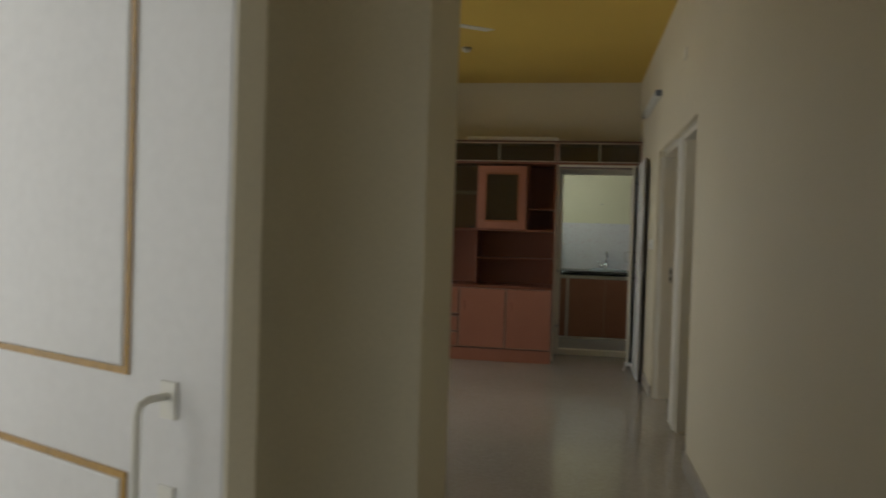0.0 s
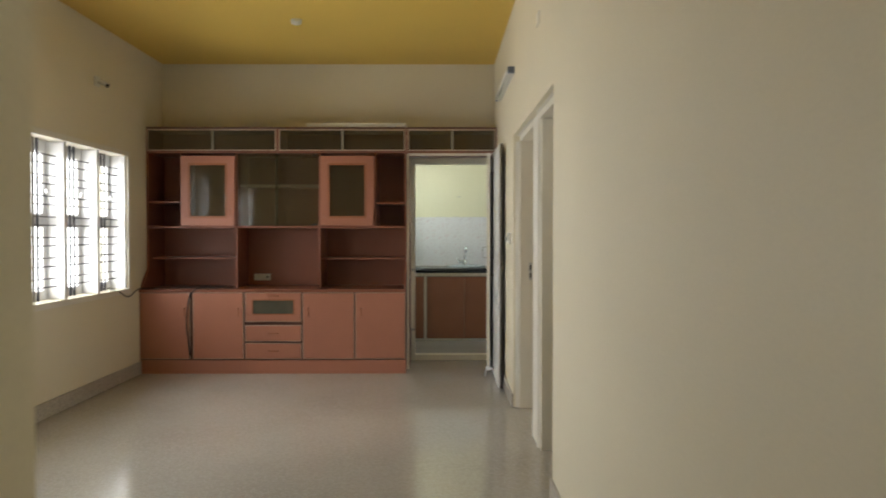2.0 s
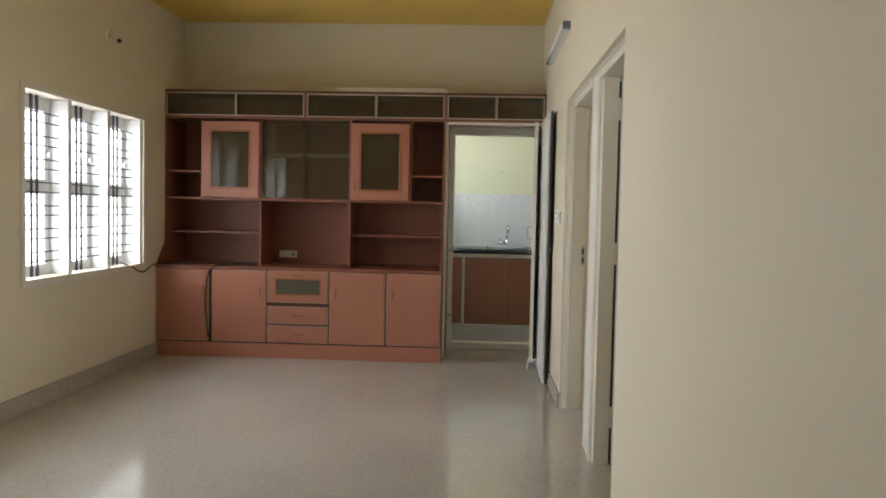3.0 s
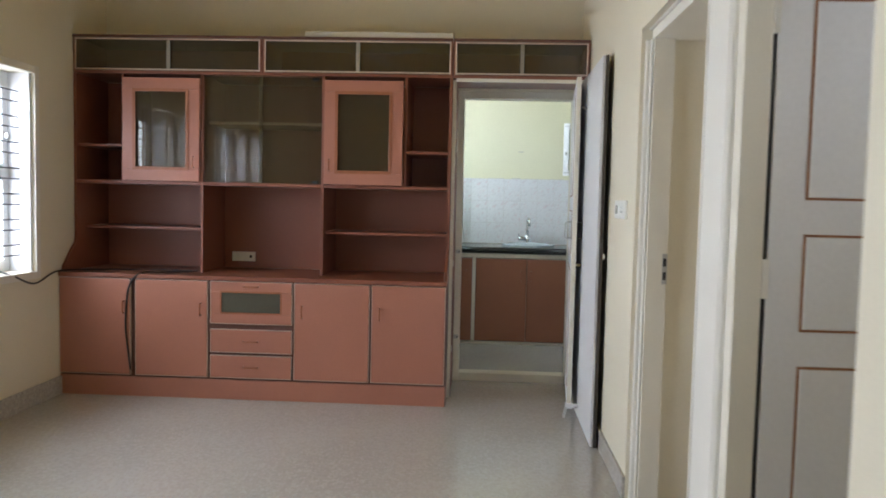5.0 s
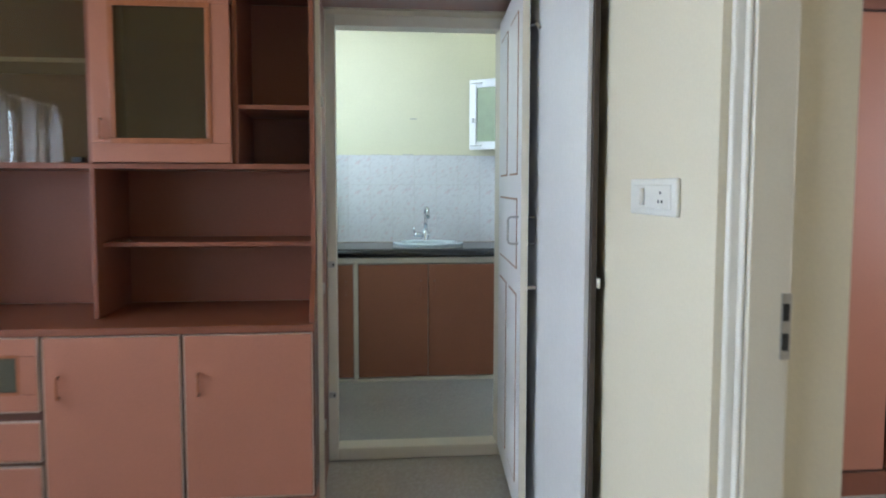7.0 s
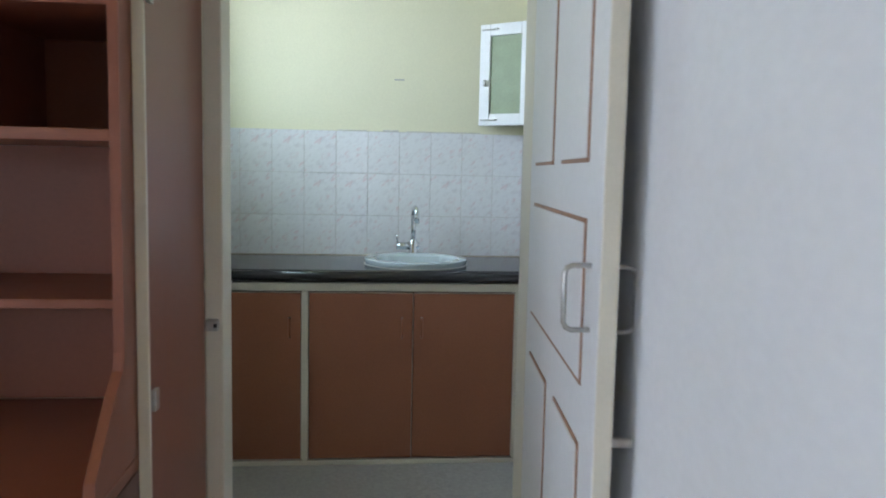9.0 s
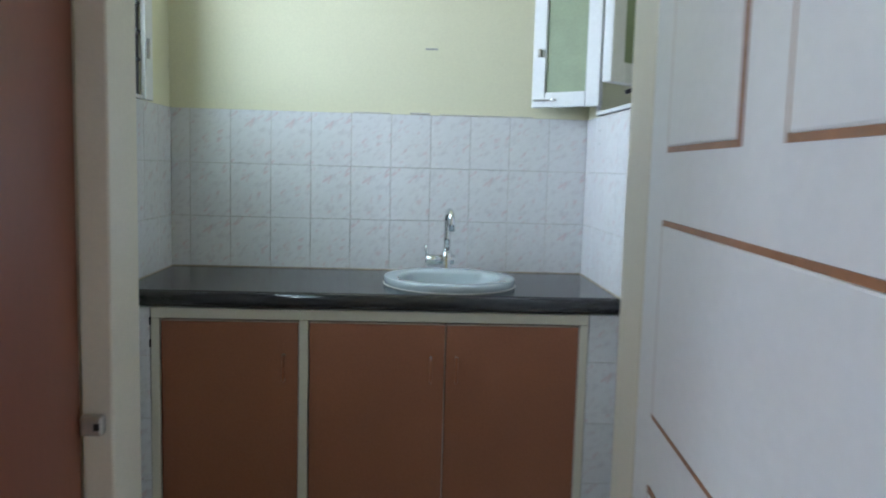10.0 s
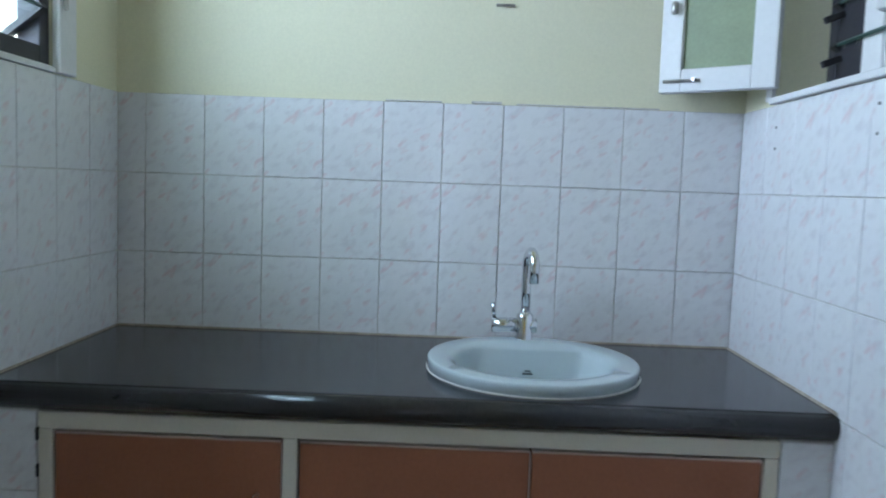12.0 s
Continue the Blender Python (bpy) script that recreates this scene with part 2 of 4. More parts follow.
def tube(bm, points, radius, sides=10):
    """A round bar along a line of points."""
    pts = [Vector(p) for p in points]
    rings, last, q = [], None, None
    for i, p in enumerate(pts):
        d = (pts[min(i + 1, len(pts) - 1)] - pts[max(i - 1, 0)]).normalized()
        q = d.to_track_quat("Z", "Y") if last is None else last.rotation_difference(d) @ q
        last = d
        rings.append([bm.verts.new(p + q @ Vector((radius * math.cos(a), radius * math.sin(a), 0))) for a in (2 * math.pi * k / sides for k in range(sides))])
    for a, b in zip(rings, rings[1:]):
        for k in range(sides):
            bm.faces.new((a[k], a[(k + 1) % sides], b[(k + 1) % sides], b[k]))
    bm.faces.new(rings[0][::-1])
    bm.faces.new(rings[-1])
    return bm


def lathe(bm, centre, profile, sides=32, sx=1.0, sy=1.0):
    """Rows of (radius, height) turned about an upright axis."""
    c = Vector(centre)
    rings = [[bm.verts.new(c + Vector((sx * r * math.cos(a), sy * r * math.sin(a), h))) for a in (2 * math.pi * k / sides for k in range(sides))] for r, h in profile]
    for a, b in zip(rings, rings[1:]):
        for k in range(sides):
            bm.faces.new((a[k], a[(k + 1) % sides], b[(k + 1) % sides], b[k]))
    bm.faces.new(rings[-1])
    bm.faces.new(rings[0][::-1])
    return bm


def prism(bm, outline, x0, x1):
    """A board with an outline of (y, z), between two x."""
    a = [bm.verts.new((x0, y, z)) for y, z in outline]
    b = [bm.verts.new((x1, y, z)) for y, z in outline]
    bm.faces.new(a)
    bm.faces.new(b[::-1])
    for i in range(len(a)):
        j = (i + 1) % len(a)
        bm.faces.new((a[j], a[i], b[i], b[j]))
    bmesh.ops.recalc_face_normals(bm, faces=bm.faces)
    return bm


def d_handle(name, parent, axis, x, y, z, length, reach, radius, material, out=-1, label=""):
    """A bent-bar pull. axis: the way its grip runs; it stands off along y (or x when axis ends in x)."""
    r = min(reach * 0.45, 0.012)
    h = length / 2
    path = [(-h, 0), (-h, reach - r), (-h + r * 0.3, reach - r * 0.3), (-h + r, reach), (h - r, reach), (h - r * 0.3, reach - r * 0.3), (h, reach - r), (h, 0)]
    if axis == "z":
        pts = [(x, y + out * b, z + a) for a, b in path]
    elif axis == "x":
        pts = [(x + a, y + out * b, z) for a, b in path]
    else:
        pts = [(x + out * b, y, z + a) for a, b in path]
    return part(name, tube(bmesh.new(), pts, radius, 8), material, parent, label, smooth=True)


def frame_bars(x0, x1, z0, z1, y0, y1, w, bevel=0.002):
    """A rectangular frame standing across y, butted bars."""
    return boxes((x0, x1, y0, y1, z1 - w, z1), (x0, x1, y0, y1, z0, z0 + w), (x0, x0 + w, y0, y1, z0 + w, z1 - w), (x1 - w, x1, y0, y1, z0 + w, z1 - w), bevel=bevel)


def wall_along_y(name, x0, x1, y0, y1, z1, holes, material, label):
    """A wall with openings (y0, y1, z0, z1), in butted blocks."""
    bm, at = bmesh.new(), y0
    for a, b, c, d in sorted(holes):
        box(bm, x0, x1, at, a, 0, z1)
        if c > 0:
            box(bm, x0, x1, a, b, 0, c)
        box(bm, x0, x1, a, b, d, z1)
        at = b
    box(bm, x0, x1, at, y1, 0, z1)
    return solo(name, bm, material, label, "wall", "structure")


# ---- structure ----
CEIL, XR, XL = 3.0, 1.16, -2.17
solo("ground", boxes((-400, 400, -400, 400, -0.6, -0.5)), M_GROUND, "dusty ground outside the house", "ground", "structure")
solo("floor", boxes((-2.5, 4.3, -1.6, 8.6, -0.12, 0.0)), M_FLOOR, "polished grey-beige terrazzo floor with stone chips", "floor", "structure")
solo("floor_kitchen", boxes((-0.6, 2.0, 8.6, 10.9, -0.12, 0.0)), M_KFLOOR, "smooth grey terrazzo kitchen floor", "floor", "structure")
solo("ceiling", boxes((-2.5, 4.3, -1.6, 8.55, CEIL, CEIL + 0.15)), M_CEIL, "yellow painted ceiling", "ceiling", "structure")
solo("ceiling_kitchen", boxes((-0.5, 2.0, 8.55, 10.9, CEIL, CEIL + 0.15)), M_KWALL, "pale kitchen ceiling", "ceiling", "structure")
wall_along_y("wall_west", -2.42, XL, 1.3, 8.44, CEIL, [(5.88, 7.54, 0.81, 1.985), (3.72, 5.38, 0.81, 1.985)], M_WALL, "cream painted wall with two barred windows")
A0, A1, B0, B1, DOORTOP, XT, XE = 4.41, 5.30, 5.575, 6.405, 2.03, 1.205, 1.445
wall_along_y("wall_east", XR, XE, -1.4, 8.44, CEIL, [(A0, B1, 0, DOORTOP)], M_WALL, "cream painted wall with two doorways")
solo("wall_hall", boxes((XL, 0.26, 1.01, 1.3, 0, CEIL)), M_WALL, "cream painted wall end beside the hall", "wall", "structure")
wall_along_y("wall_entrance", -0.8, -0.65, -1.4, 1.01, CEIL, [(0.0, 0.88, 0, 2.05)], M_WALL, "cream wall with the entrance doorway")
solo("wall_south", boxes((-0.8, -0.2, -1.55, -1.4, 0, CEIL), (-0.2, 0.75, -1.55, -1.4, 2.05, CEIL), (0.75, XE, -1.55, -1.4, 0, CEIL)), M_WALL, "cream painted end wall of the hall with a doorway", "wall", "structure")
solo("wall_north", boxes((-2.45, 0.29, 8.44, 8.66, 0, CEIL), (0.29, 1.16, 8.44, 8.66, 2.06, CEIL), (1.16, 1.75, 8.44, 8.66, 0, CEIL)), M_WALL, "cream painted wall behind the wall unit", "wall", "structure")
# kitchen shell
KL, KR, KB = -0.178, 1.51, 10.61
wall_along_y("wall_kitchen_west", KL - 0.2, KL, 8.66, KB, CEIL, [(9.3, 10.27, 1.53, 2.45)], M_KWALL, "pale lime kitchen wall with a louvre window")
wall_along_y("wall_kitchen_east", KR, KR + 0.2, 9.61, KB, CEIL, [(9.70, 10.41, 1.53, 2.25)], M_KWALL, "pale lime kitchen wall with a shuttered window")
solo("wall_kitchen_side", boxes((1.6, 1.75, 8.66, 9.61, 0, CEIL)), M_KWALL, "pale lime kitchen wall beside the door", "wall", "structure")
solo("wall_kitchen_back", boxes((KL - 0.2, KR + 0.2, KB, KB + 0.2, 0, CEIL)), M_KWALL, "pale lime kitchen wall above white tiles", "wall", "structure")
# rooms behind the side doorways; their unseen window openings are made up for the fill lamps
solo("wall_bedroom", boxes((XE, 4.3, 8.5, 8.65, 0, CEIL), (XE, 4.3, 5.30, 5.36, 0, CEIL), (4.15, 4.3, 5.36, 6.0, 0, CEIL), (4.15, 4.3, 7.2, 8.5, 0, CEIL), (4.15, 4.3, 6.0, 7.2, 0, 0.9), (4.15, 4.3, 6.0, 7.2, 2.1, CEIL)), M_WALL, "cream bedroom walls seen through a doorway", "wall", "structure")
solo("wall_small_room", boxes((XE, 2.6, 3.6, 3.7, 0, CEIL), (2.5, 2.6, 3.7, 4.0, 0, CEIL), (2.5, 2.6, 4.6, 5.30, 0, CEIL), (2.5, 2.6, 4.0, 4.6, 0, 1.6), (2.5, 2.6, 4.0, 4.6, 2.2, CEIL)), M_WALL, "cream walls of a small room behind a doorway", "wall", "structure")
solo("backdrop", boxes((-9.0, -8.9, -12, 34, -0.5, 16), (8.9, 9.0, -12, 34, -0.5, 16)), M_HAZE, "bright hazy sky outside the windows", "sky", "structure")

S = 0.014
solo("baseboard", boxes((XL, XL + S, 1.3, 7.81, 0, 0.115), (XR - S, XR, B1, 8.44, 0, 0.1), (XR - S, XR, -1.4, A0, 0, 0.1), (XL + S, 0.26, 1.3, 1.3 + S, 0, 0.1), (XE, 4.15, 5.36, 5.374, 0, 0.1), bevel=0.003), M_SKIRT, "grey terrazzo skirting along the walls", "skirting", "structure")


post = thing("door_post", (1.3, (A1 + B0) / 2, 0), "off-white painted post between two doorways with moulded edges", "door frame", kind="structure")
part("core", one(XT, XE - 0.001, A1, B0, 0, DOORTOP - 0.001, 0.004), M_TRIM, post)
for y in (A1 + 0.009, A1 + 0.027, A1 + 0.046, B0 - 0.014):
    part("bead", one(XT - 0.0045, XT - 0.0005, y - 0.006, y + 0.006, 0, DOORTOP - 0.002, 0.002), M_TRIM, post)


def head_trim(t, a, b):
    """Moulded head set back under the wall: lintel and two stepped beads."""
    part("lintel", one(XT, XE - 0.002, a, b, DOORTOP - 0.045, DOORTOP - 0.001, 0.003), M_FRAME, t)
    for k, z in ((0.016, 0.03),):
        part("bead", one(XT - k, XT - 0.0005, a, b, DOORTOP - 0.034 + z, DOORTOP - 0.018 + z - 0.001, 0.002), M_TRIM, t)


trim_a = thing("door_frame_1", (XT, (A0 + A1) / 2, 0), "off-white frame of the small room's doorway", "door frame", kind="structure")
part("jamb", one(XT, 1.40, A0 + 0.001, A0 + 0.03, 0, DOORTOP - 0.046, 0.003), M_FRAME, trim_a)
part("jamb", one(XT + 0.008, 1.290, 5.237, A1 - 0.001, 0, DOORTOP - 0.046, 0.004), M_FRAME, trim_a)
part("stop", one(1.302, 1.40, 5.279, A1 - 0.001, 0, DOORTOP - 0.046, 0.002), M_FRAME, trim_a)
head_trim(trim_a, A0, A1)
trim_b = thing("door_frame_2", (XT, (B0 + B1) / 2, 0), "off-white moulded frame of the bedroom doorway", "door frame", kind="structure")
part("jamb", one(XT, 1.292, B1 - 0.047, B1 - 0.001, 0, DOORTOP - 0.046, 0.004), M_FRAME, trim_b)
part("jamb", one(XT + 0.004, 1.30, B0 + 0.001, B0 + 0.03, 0, DOORTOP - 0.046, 0.003), M_FRAME, trim_b)
for x, y in ((XT - 0.012, B1 - 0.040), (XT - 0.030, B1 - 0.0205)):
    part("bead", one(x, XT - 0.0005, y, y + 0.0185, 0, DOORTOP - 0.046, 0.006), M_TRIM, trim_b)
head_trim(trim_b, B0, B1)
plate = part("strike_plate", one(1.272, 1.2925, B1 - 0.0505, B1 - 0.0471, 0.955, 1.085, 0.001), M_STEEL, trim_b, "steel strike plate with two holes")
for z in (0.99, 1.048):
    part("strike_hole", one(1.2745, 1.288, B1 - 0.0522, B1 - 0.0506, z - 0.017, z + 0.017, 0.001), M_BLACK, plate, "dark latch hole")

kf = thing("door_frame_kitchen", (0.72, 8.59, 0), "cream wooden frame and sill of the kitchen doorway", "door frame", kind="structure")
part("jamb", one(0.3165, 0.361, 8.535, 8.65, 0, 2.06, 0.004), M_FRAME, kf)
part("jamb", one(1.115, 1.159, 8.535, 8.65, 0, 2.06, 0.004), M_FRAME, kf)
part("head", one(0.361, 1.115, 8.535, 8.65, 2.01, 2.06, 0.004), M_FRAME, kf)
part("sill", one(0.361, 1.115, 8.535, 8.65, 0, 0.06, 0.006), M_FRAME, kf)
for z in (0.93, 0.32):
    k = part("latch_keep", one(0.320, 0.352, 8.515, 8.534, z - 0.014, z + 0.014, 0.004), M_STEEL, kf, "small steel bolt keep")
    part("keep_hole", one(0.341, 0.349, 8.5135, 8.5148, z - 0.005, z + 0.005, 0), M_BLACK, k)

# ---- windows ----


def flat_bar(y, z0, z1, x):
    """An upright flat iron, drawn in to a narrow waist between its wide ends."""
    bm = bmesh.new()
    rows = [(z0, 0.012), (z0 + 0.05, 0.012), (z0 + 0.07, 0.008), (z1 - 0.09, 0.009), (z1 - 0.07, 0.013), (z1, 0.013)]
    quads = [[bm.verts.new((x + dx, y + dy * w, z)) for dx, dy in ((-0.005, -1), (0.005, -1), (0.005, 1), (-0.005, 1))] for z, w in rows]
    for a, b in zip(quads, quads[1:]):
        for k in range(4):
            bm.faces.new((a[k], a[(k + 1) % 4], b[(k + 1) % 4], b[k]))
    bm.faces.new(quads[0][::-1])
    bm.faces.new(quads[-1])
    return bm


def barred_window(name, y0, y1, z0, z1, label):
    """Three deep lights with casements outside and an iron grille inside."""
    t = thing(name, (XL, (y0 + y1) / 2, z0), label, "window", kind="structure")
    for r in ((y0 - 0.045, y0, z0 - 0.045, z1 + 0.045), (y1, y1 + 0.045, z0 - 0.045, z1 + 0.045), (y0, y1, z1, z1 + 0.045), (y0, y1, z0 - 0.045, z0)):
        part("surround", boxes((XL, XL + 0.01, *r), bevel=0.003), M_TRIM, t)
    fw, n = 0.045, 3
    pitch = (y1 - y0) / n
    for i in range(n + 1):
        y = min(max(y0 + i * pitch, y0 + fw / 4), y1 - fw / 4)
        h = fw / 2 if 0 < i < n else fw / 4
        part("mullion", one(XL - 0.19, XL - 0.012, y - h, y + h, z0, z1, 0.004), M_WHITE, t)
    mid = z0 + 0.5 * (z1 - z0)
    for i in range(n):
        a, b = y0 + i * pitch + fw / 2, y0 + (i + 1) * pitch - fw / 2
        for c, h in ((z0 + 0.035, 0.035), (mid, 0.05), (z1 - 0.045, 0.045)):
            part("rail", one(XL - 0.19, XL - 0.14, a, b, c - h, c + h, 0.004), M_WHITE, t)
        for y in (a + 0.02, b - 0.03):
            part("stile", one(XL - 0.185, XL - 0.145, y - 0.025, y + 0.025, z0 + 0.07, z1 - 0.09, 0.004), M_WHITE, t)
        part("catch", one(XL - 0.14, XL - 0.12, b - 0.04, b - 0.025, mid + 0.2, mid + 0.23, 0.003), M_STEEL, t)
        m = (a + b) / 2 - 0.02
        for y in (m - 0.032, m + 0.032):
            part("upright_bar", flat_bar(y, z0 + 0.004, z1 - 0.004, XL - 0.09), M_IRON, t)
        for k in range(14):
            z = z0 + 0.06 + (z1 - z0 - 0.12) * ((k // 2) * 2 + 0.5 + (0.82 if k % 2 else 0.0)) / 14
            part("level_bar", tube(bmesh.new(), [(XL - 0.079, a, z), (XL - 0.079, b, z)], 0.005, 6), M_IRON, t)
    return t


barred_window("window_1", 5.88, 7.54, 0.81, 1.985, "white three-light window with dark iron bars")
barred_window("window_2", 3.72, 5.38, 0.81, 1.985, "white three-light window with dark iron bars")


def louvre_window(name, x0, x1, y0, y1, z0, z1, side, label):
    """Dark frame with tilted glass blades; side: +1 when the room lies to greater x."""
    t = thing(name, ((x0 + x1) / 2, (y0 + y1) / 2, z0), label, "window", kind="structure")
    w = 0.04
    for r in ((x0, x1, y0, y0 + w, z0, z1), (x0, x1, y1 - w, y1, z0, z1), (x0, x1, y0 + w, y1 - w, z0, z0 + w), (x0, x1, y0 + w, y1 - w, z1 - w, z1)):
        part("frame_bar", one(*r, 0.003), M_IRON, t)
    z, xc = z0 + 0.09, (x0 + x1) / 2
    while z < z1 - 0.06:
        bm = bmesh.new()
        box(bm, -0.05, 0.05, y0 + w + 0.004, y1 - w - 0.004, -0.0025, 0.0025)
        bmesh.ops.transform(bm, matrix=pose(xc, 0, z, 0, -38 * side), verts=bm.verts)
        blade = part("blade", bm, M_CLEAR, t, "clear glass blade")
        blade.visible_shadow = False
        bm = bmesh.new()
        box(bm, 0.0501 * side - 0.003, 0.0501 * side + 0.003, y0 + w + 0.004, y1 - w - 0.004, -0.0032, 0.0032)
        bmesh.ops.transform(bm, matrix=pose(xc, 0, z, 0, -38 * side), verts=bm.verts)
        part("blade_edge", bm, M_EDGE, t, "dark green ground glass edge")
        for y in (y0 + w + 0.012, y1 - w - 0.012):
            bm = bmesh.new()
            box(bm, -0.054, 0.054, y - 0.012, y + 0.012, -0.007, 0.007)
            bmesh.ops.transform(bm, matrix=pose(xc, 0, z, 0, -38 * side), verts=bm.verts)
            part("blade_clip", bm, M_BLACK, t)
        z += 0.095
    for y in (y0 + 0.33 * (y1 - y0), y0 + 0.67 * (y1 - y0)):
        part("guard_bar", tube(bmesh.new(), [(xc - side * 0.07, y, z0), (xc - side * 0.07, y, z1)], 0.006, 6), M_IRON, t)
    return t


louvre_window("window_3", KL - 0.055, KL - 0.003, 9.3, 10.27, 1.53, 2.45, 1, "black-framed glass louvre window above the kitchen tiles")
louvre_window("window_4", 1.624, 1.684, 9.70, 10.41, 1.53, 2.25, -1, "black-framed glass louvre window behind white shutters")
wp = thing("window_post", (-0.14, 10.29, 1.53), "white painted window post with a steel hinge", "window frame", kind="structure")
part("post", one(KL + 0.001, KL + 0.02, 10.272, 10.352, 1.516, 2.47, 0.004), M_WHITE, wp)
part("sill", one(KL - 0.05, KL + 0.012, 9.3, 10.272, 1.515, 1.5295, 0.003), M_WHITE, wp, "white painted sill")
part("hinge", tube(bmesh.new(), [(KL + 0.024, 10.292, 1.66), (KL + 0.024, 10.292, 1.73)], 0.006, 8), M_STEEL, wp, "steel hinge pin")


def shutter(name, loc, turn, width, height, label, catch=True):
    """White framed shutter with a frosted pane, hinged at its local origin, running along local x."""
    t = thing(name, loc, label, "window shutter", "kitchen window shutters", turn=turn, local=True)
    d, w = 0.032, 0.058
    for n, r in (("stile", (0, w, 0, d, 0, height)), ("stile", (width - w, width, 0, d, 0, height)), ("rail", (w, width - w, 0, d, 0, w)), ("rail", (w, width - w, 0, d, height - w, height))):
        part(n, one(*r, 0.003), M_WHITE, t)
    part("pane", one(w, width - w, 0.011, 0.019, w, height - w, 0), M_FROST, t, "frosted green glass pane")
    if catch:
        for z in (0.028, height - 0.028):
            b = part("bolt", tube(bmesh.new(), [(width - 0.015, d + 0.006, z), (width - 0.11, d + 0.006, z)], 0.004, 8), M_STEEL, t, "steel tower bolt")
            part("bolt_knob", tube(bmesh.new(), [(width - 0.1, d + 0.004, z), (width - 0.1, d + 0.022, z)], 0.005, 8), M_STEEL, b)
        part("knob", lathe(bmesh.new(), (width - w / 2 - 0.01, d + 0.013, height * 0.42), [(0.004, -0.016), (0.008, -0.012), (0.008, 0.012), (0.005, 0.016)], 14), M_STEEL, t, "small steel catch", True)
    return t


shutter("shutter", (1.508, 10.395, 1.552), 141, 0.292, 0.50, "white wooden shutter with frosted green glass, swung open")
shutter("shutter", (1.494, 9.74, 1.55), 219, 0.25, 0.6, "white wooden shutter with frosted green glass, folded back", False)
sf = thing("shutter_frame", (1.48, 10.0, 1.53), "white frame round the kitchen shutter window", "window frame", kind="structure")
for r in ((KR - 0.018, KR - 0.001, 9.655, 9.693, 1.525, 2.28), (KR - 0.012, KR - 0.001, 10.412, 10.45, 1.525, 2.28), (KR - 0.018, KR - 0.001, 9.693, 10.412, 2.25, 2.28), (1.622, 1.665, 10.17, 10.25, 1.532, 2.249)):
    part("frame_bar", one(*r, 0.003), M_WHITE, sf)
part("channel", one(1.623, 1.68, 10.254, 10.366, 1.574, 2.205, 0.003), M_IRON, sf, "dark louvre channel")
for k in range(6):
    bm = one(-0.045, 0.0, 10.335, 10.352, -0.008, 0.008, 0.003)
    bmesh.ops.transform(bm, matrix=pose(1.6225, 0, 1.62 + 0.1 * k, 0, -22), verts=bm.verts)
    part("louvre_clip", bm, M_BLACK, sf, "dark blade clip")
part("sash", frame_bars(9.745, 10.165, 1.575, 2.2, 0.0, 0.03, 0.05), M_WHITE, sf, "closed white sash")
part("pane", one(9.796, 10.114, 0.011, 0.018, 1.626, 2.149, 0), M_FROST, sf, "frosted green glass pane")
for piece in sf.children[-2:]:
    piece.data.transform(Matrix.Translation(-Vector((1.48, 10.0, 1.53))) @ Matrix.Translation((1.655, 0, 0)) @ pose(0, 0, 0, 0, 0, 90) @ Matrix.Translation((1.48, 10.0, 1.53)))
part("sill", one(KR - 0.02, 1.62, 9.701, 10.409, 1.516, 1.5315, 0.003), M_WHITE, sf)

# ---- doors ----


def groove_rect(x0, x1, z0, z1, y, w=0.007, depth=0.0025):
    return boxes((x0, x1, y - depth, y + depth, z0, z0 + w), (x0, x1, y - depth, y + depth, z1 - w, z1), (x0, x0 + w, y - depth, y + depth, z0 + w, z1 - w), (x1 - w, x1, y - depth, y + depth, z0 + w, z1 - w))


def panel_door(name, loc, turn, width, height, label, groove, panels, edge=M_FRAME):
    """A flush leaf along local x from its hinge, with painted grooves on its -y face."""
    t = thing(name, loc, label, "door", kind="structure", turn=turn, local=True)
    part("leaf", one(0, width - 0.004, 0, 0.036, 0.008, height, 0.003), M_WHITE, t)
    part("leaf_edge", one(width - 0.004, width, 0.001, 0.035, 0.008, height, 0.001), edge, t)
    for x0, x1, z0, z1 in panels:
        part("groove", groove_rect(x0, x1, z0, z1, 0.0), groove, t, "painted panel groove")
        part("field", one(x0 + 0.007, x1 - 0.007, -0.004, 0.002, z0 + 0.007, z1 - 0.007, 0.003), M_WHITE, t)
    return t


entrance = panel_door("door_1", (-0.586, 0.816, 0), -24.0, 0.855, 2.02, "white panelled entrance door with ochre grooves, standing open", M_GROOVE,
                      [(0.1, 0.715, 1.148, 1.9), (0.1, 0.715, 0.15, 1.053)])
d_handle("door_handle", entrance, "z", 0.776, 0.0, 1.084, 0.104, 0.034, 0.0038, M_PLASTIC, -1, "white-painted steel pull handle")
part("handle_plate", one(0.766, 0.788, -0.003, 0.0, 1.115, 1.15, 0.001), M_PLASTIC, entrance)
part("handle_plate", one(0.766, 0.788, -0.003, 0.0, 1.018, 1.053, 0.001), M_PLASTIC, entrance)

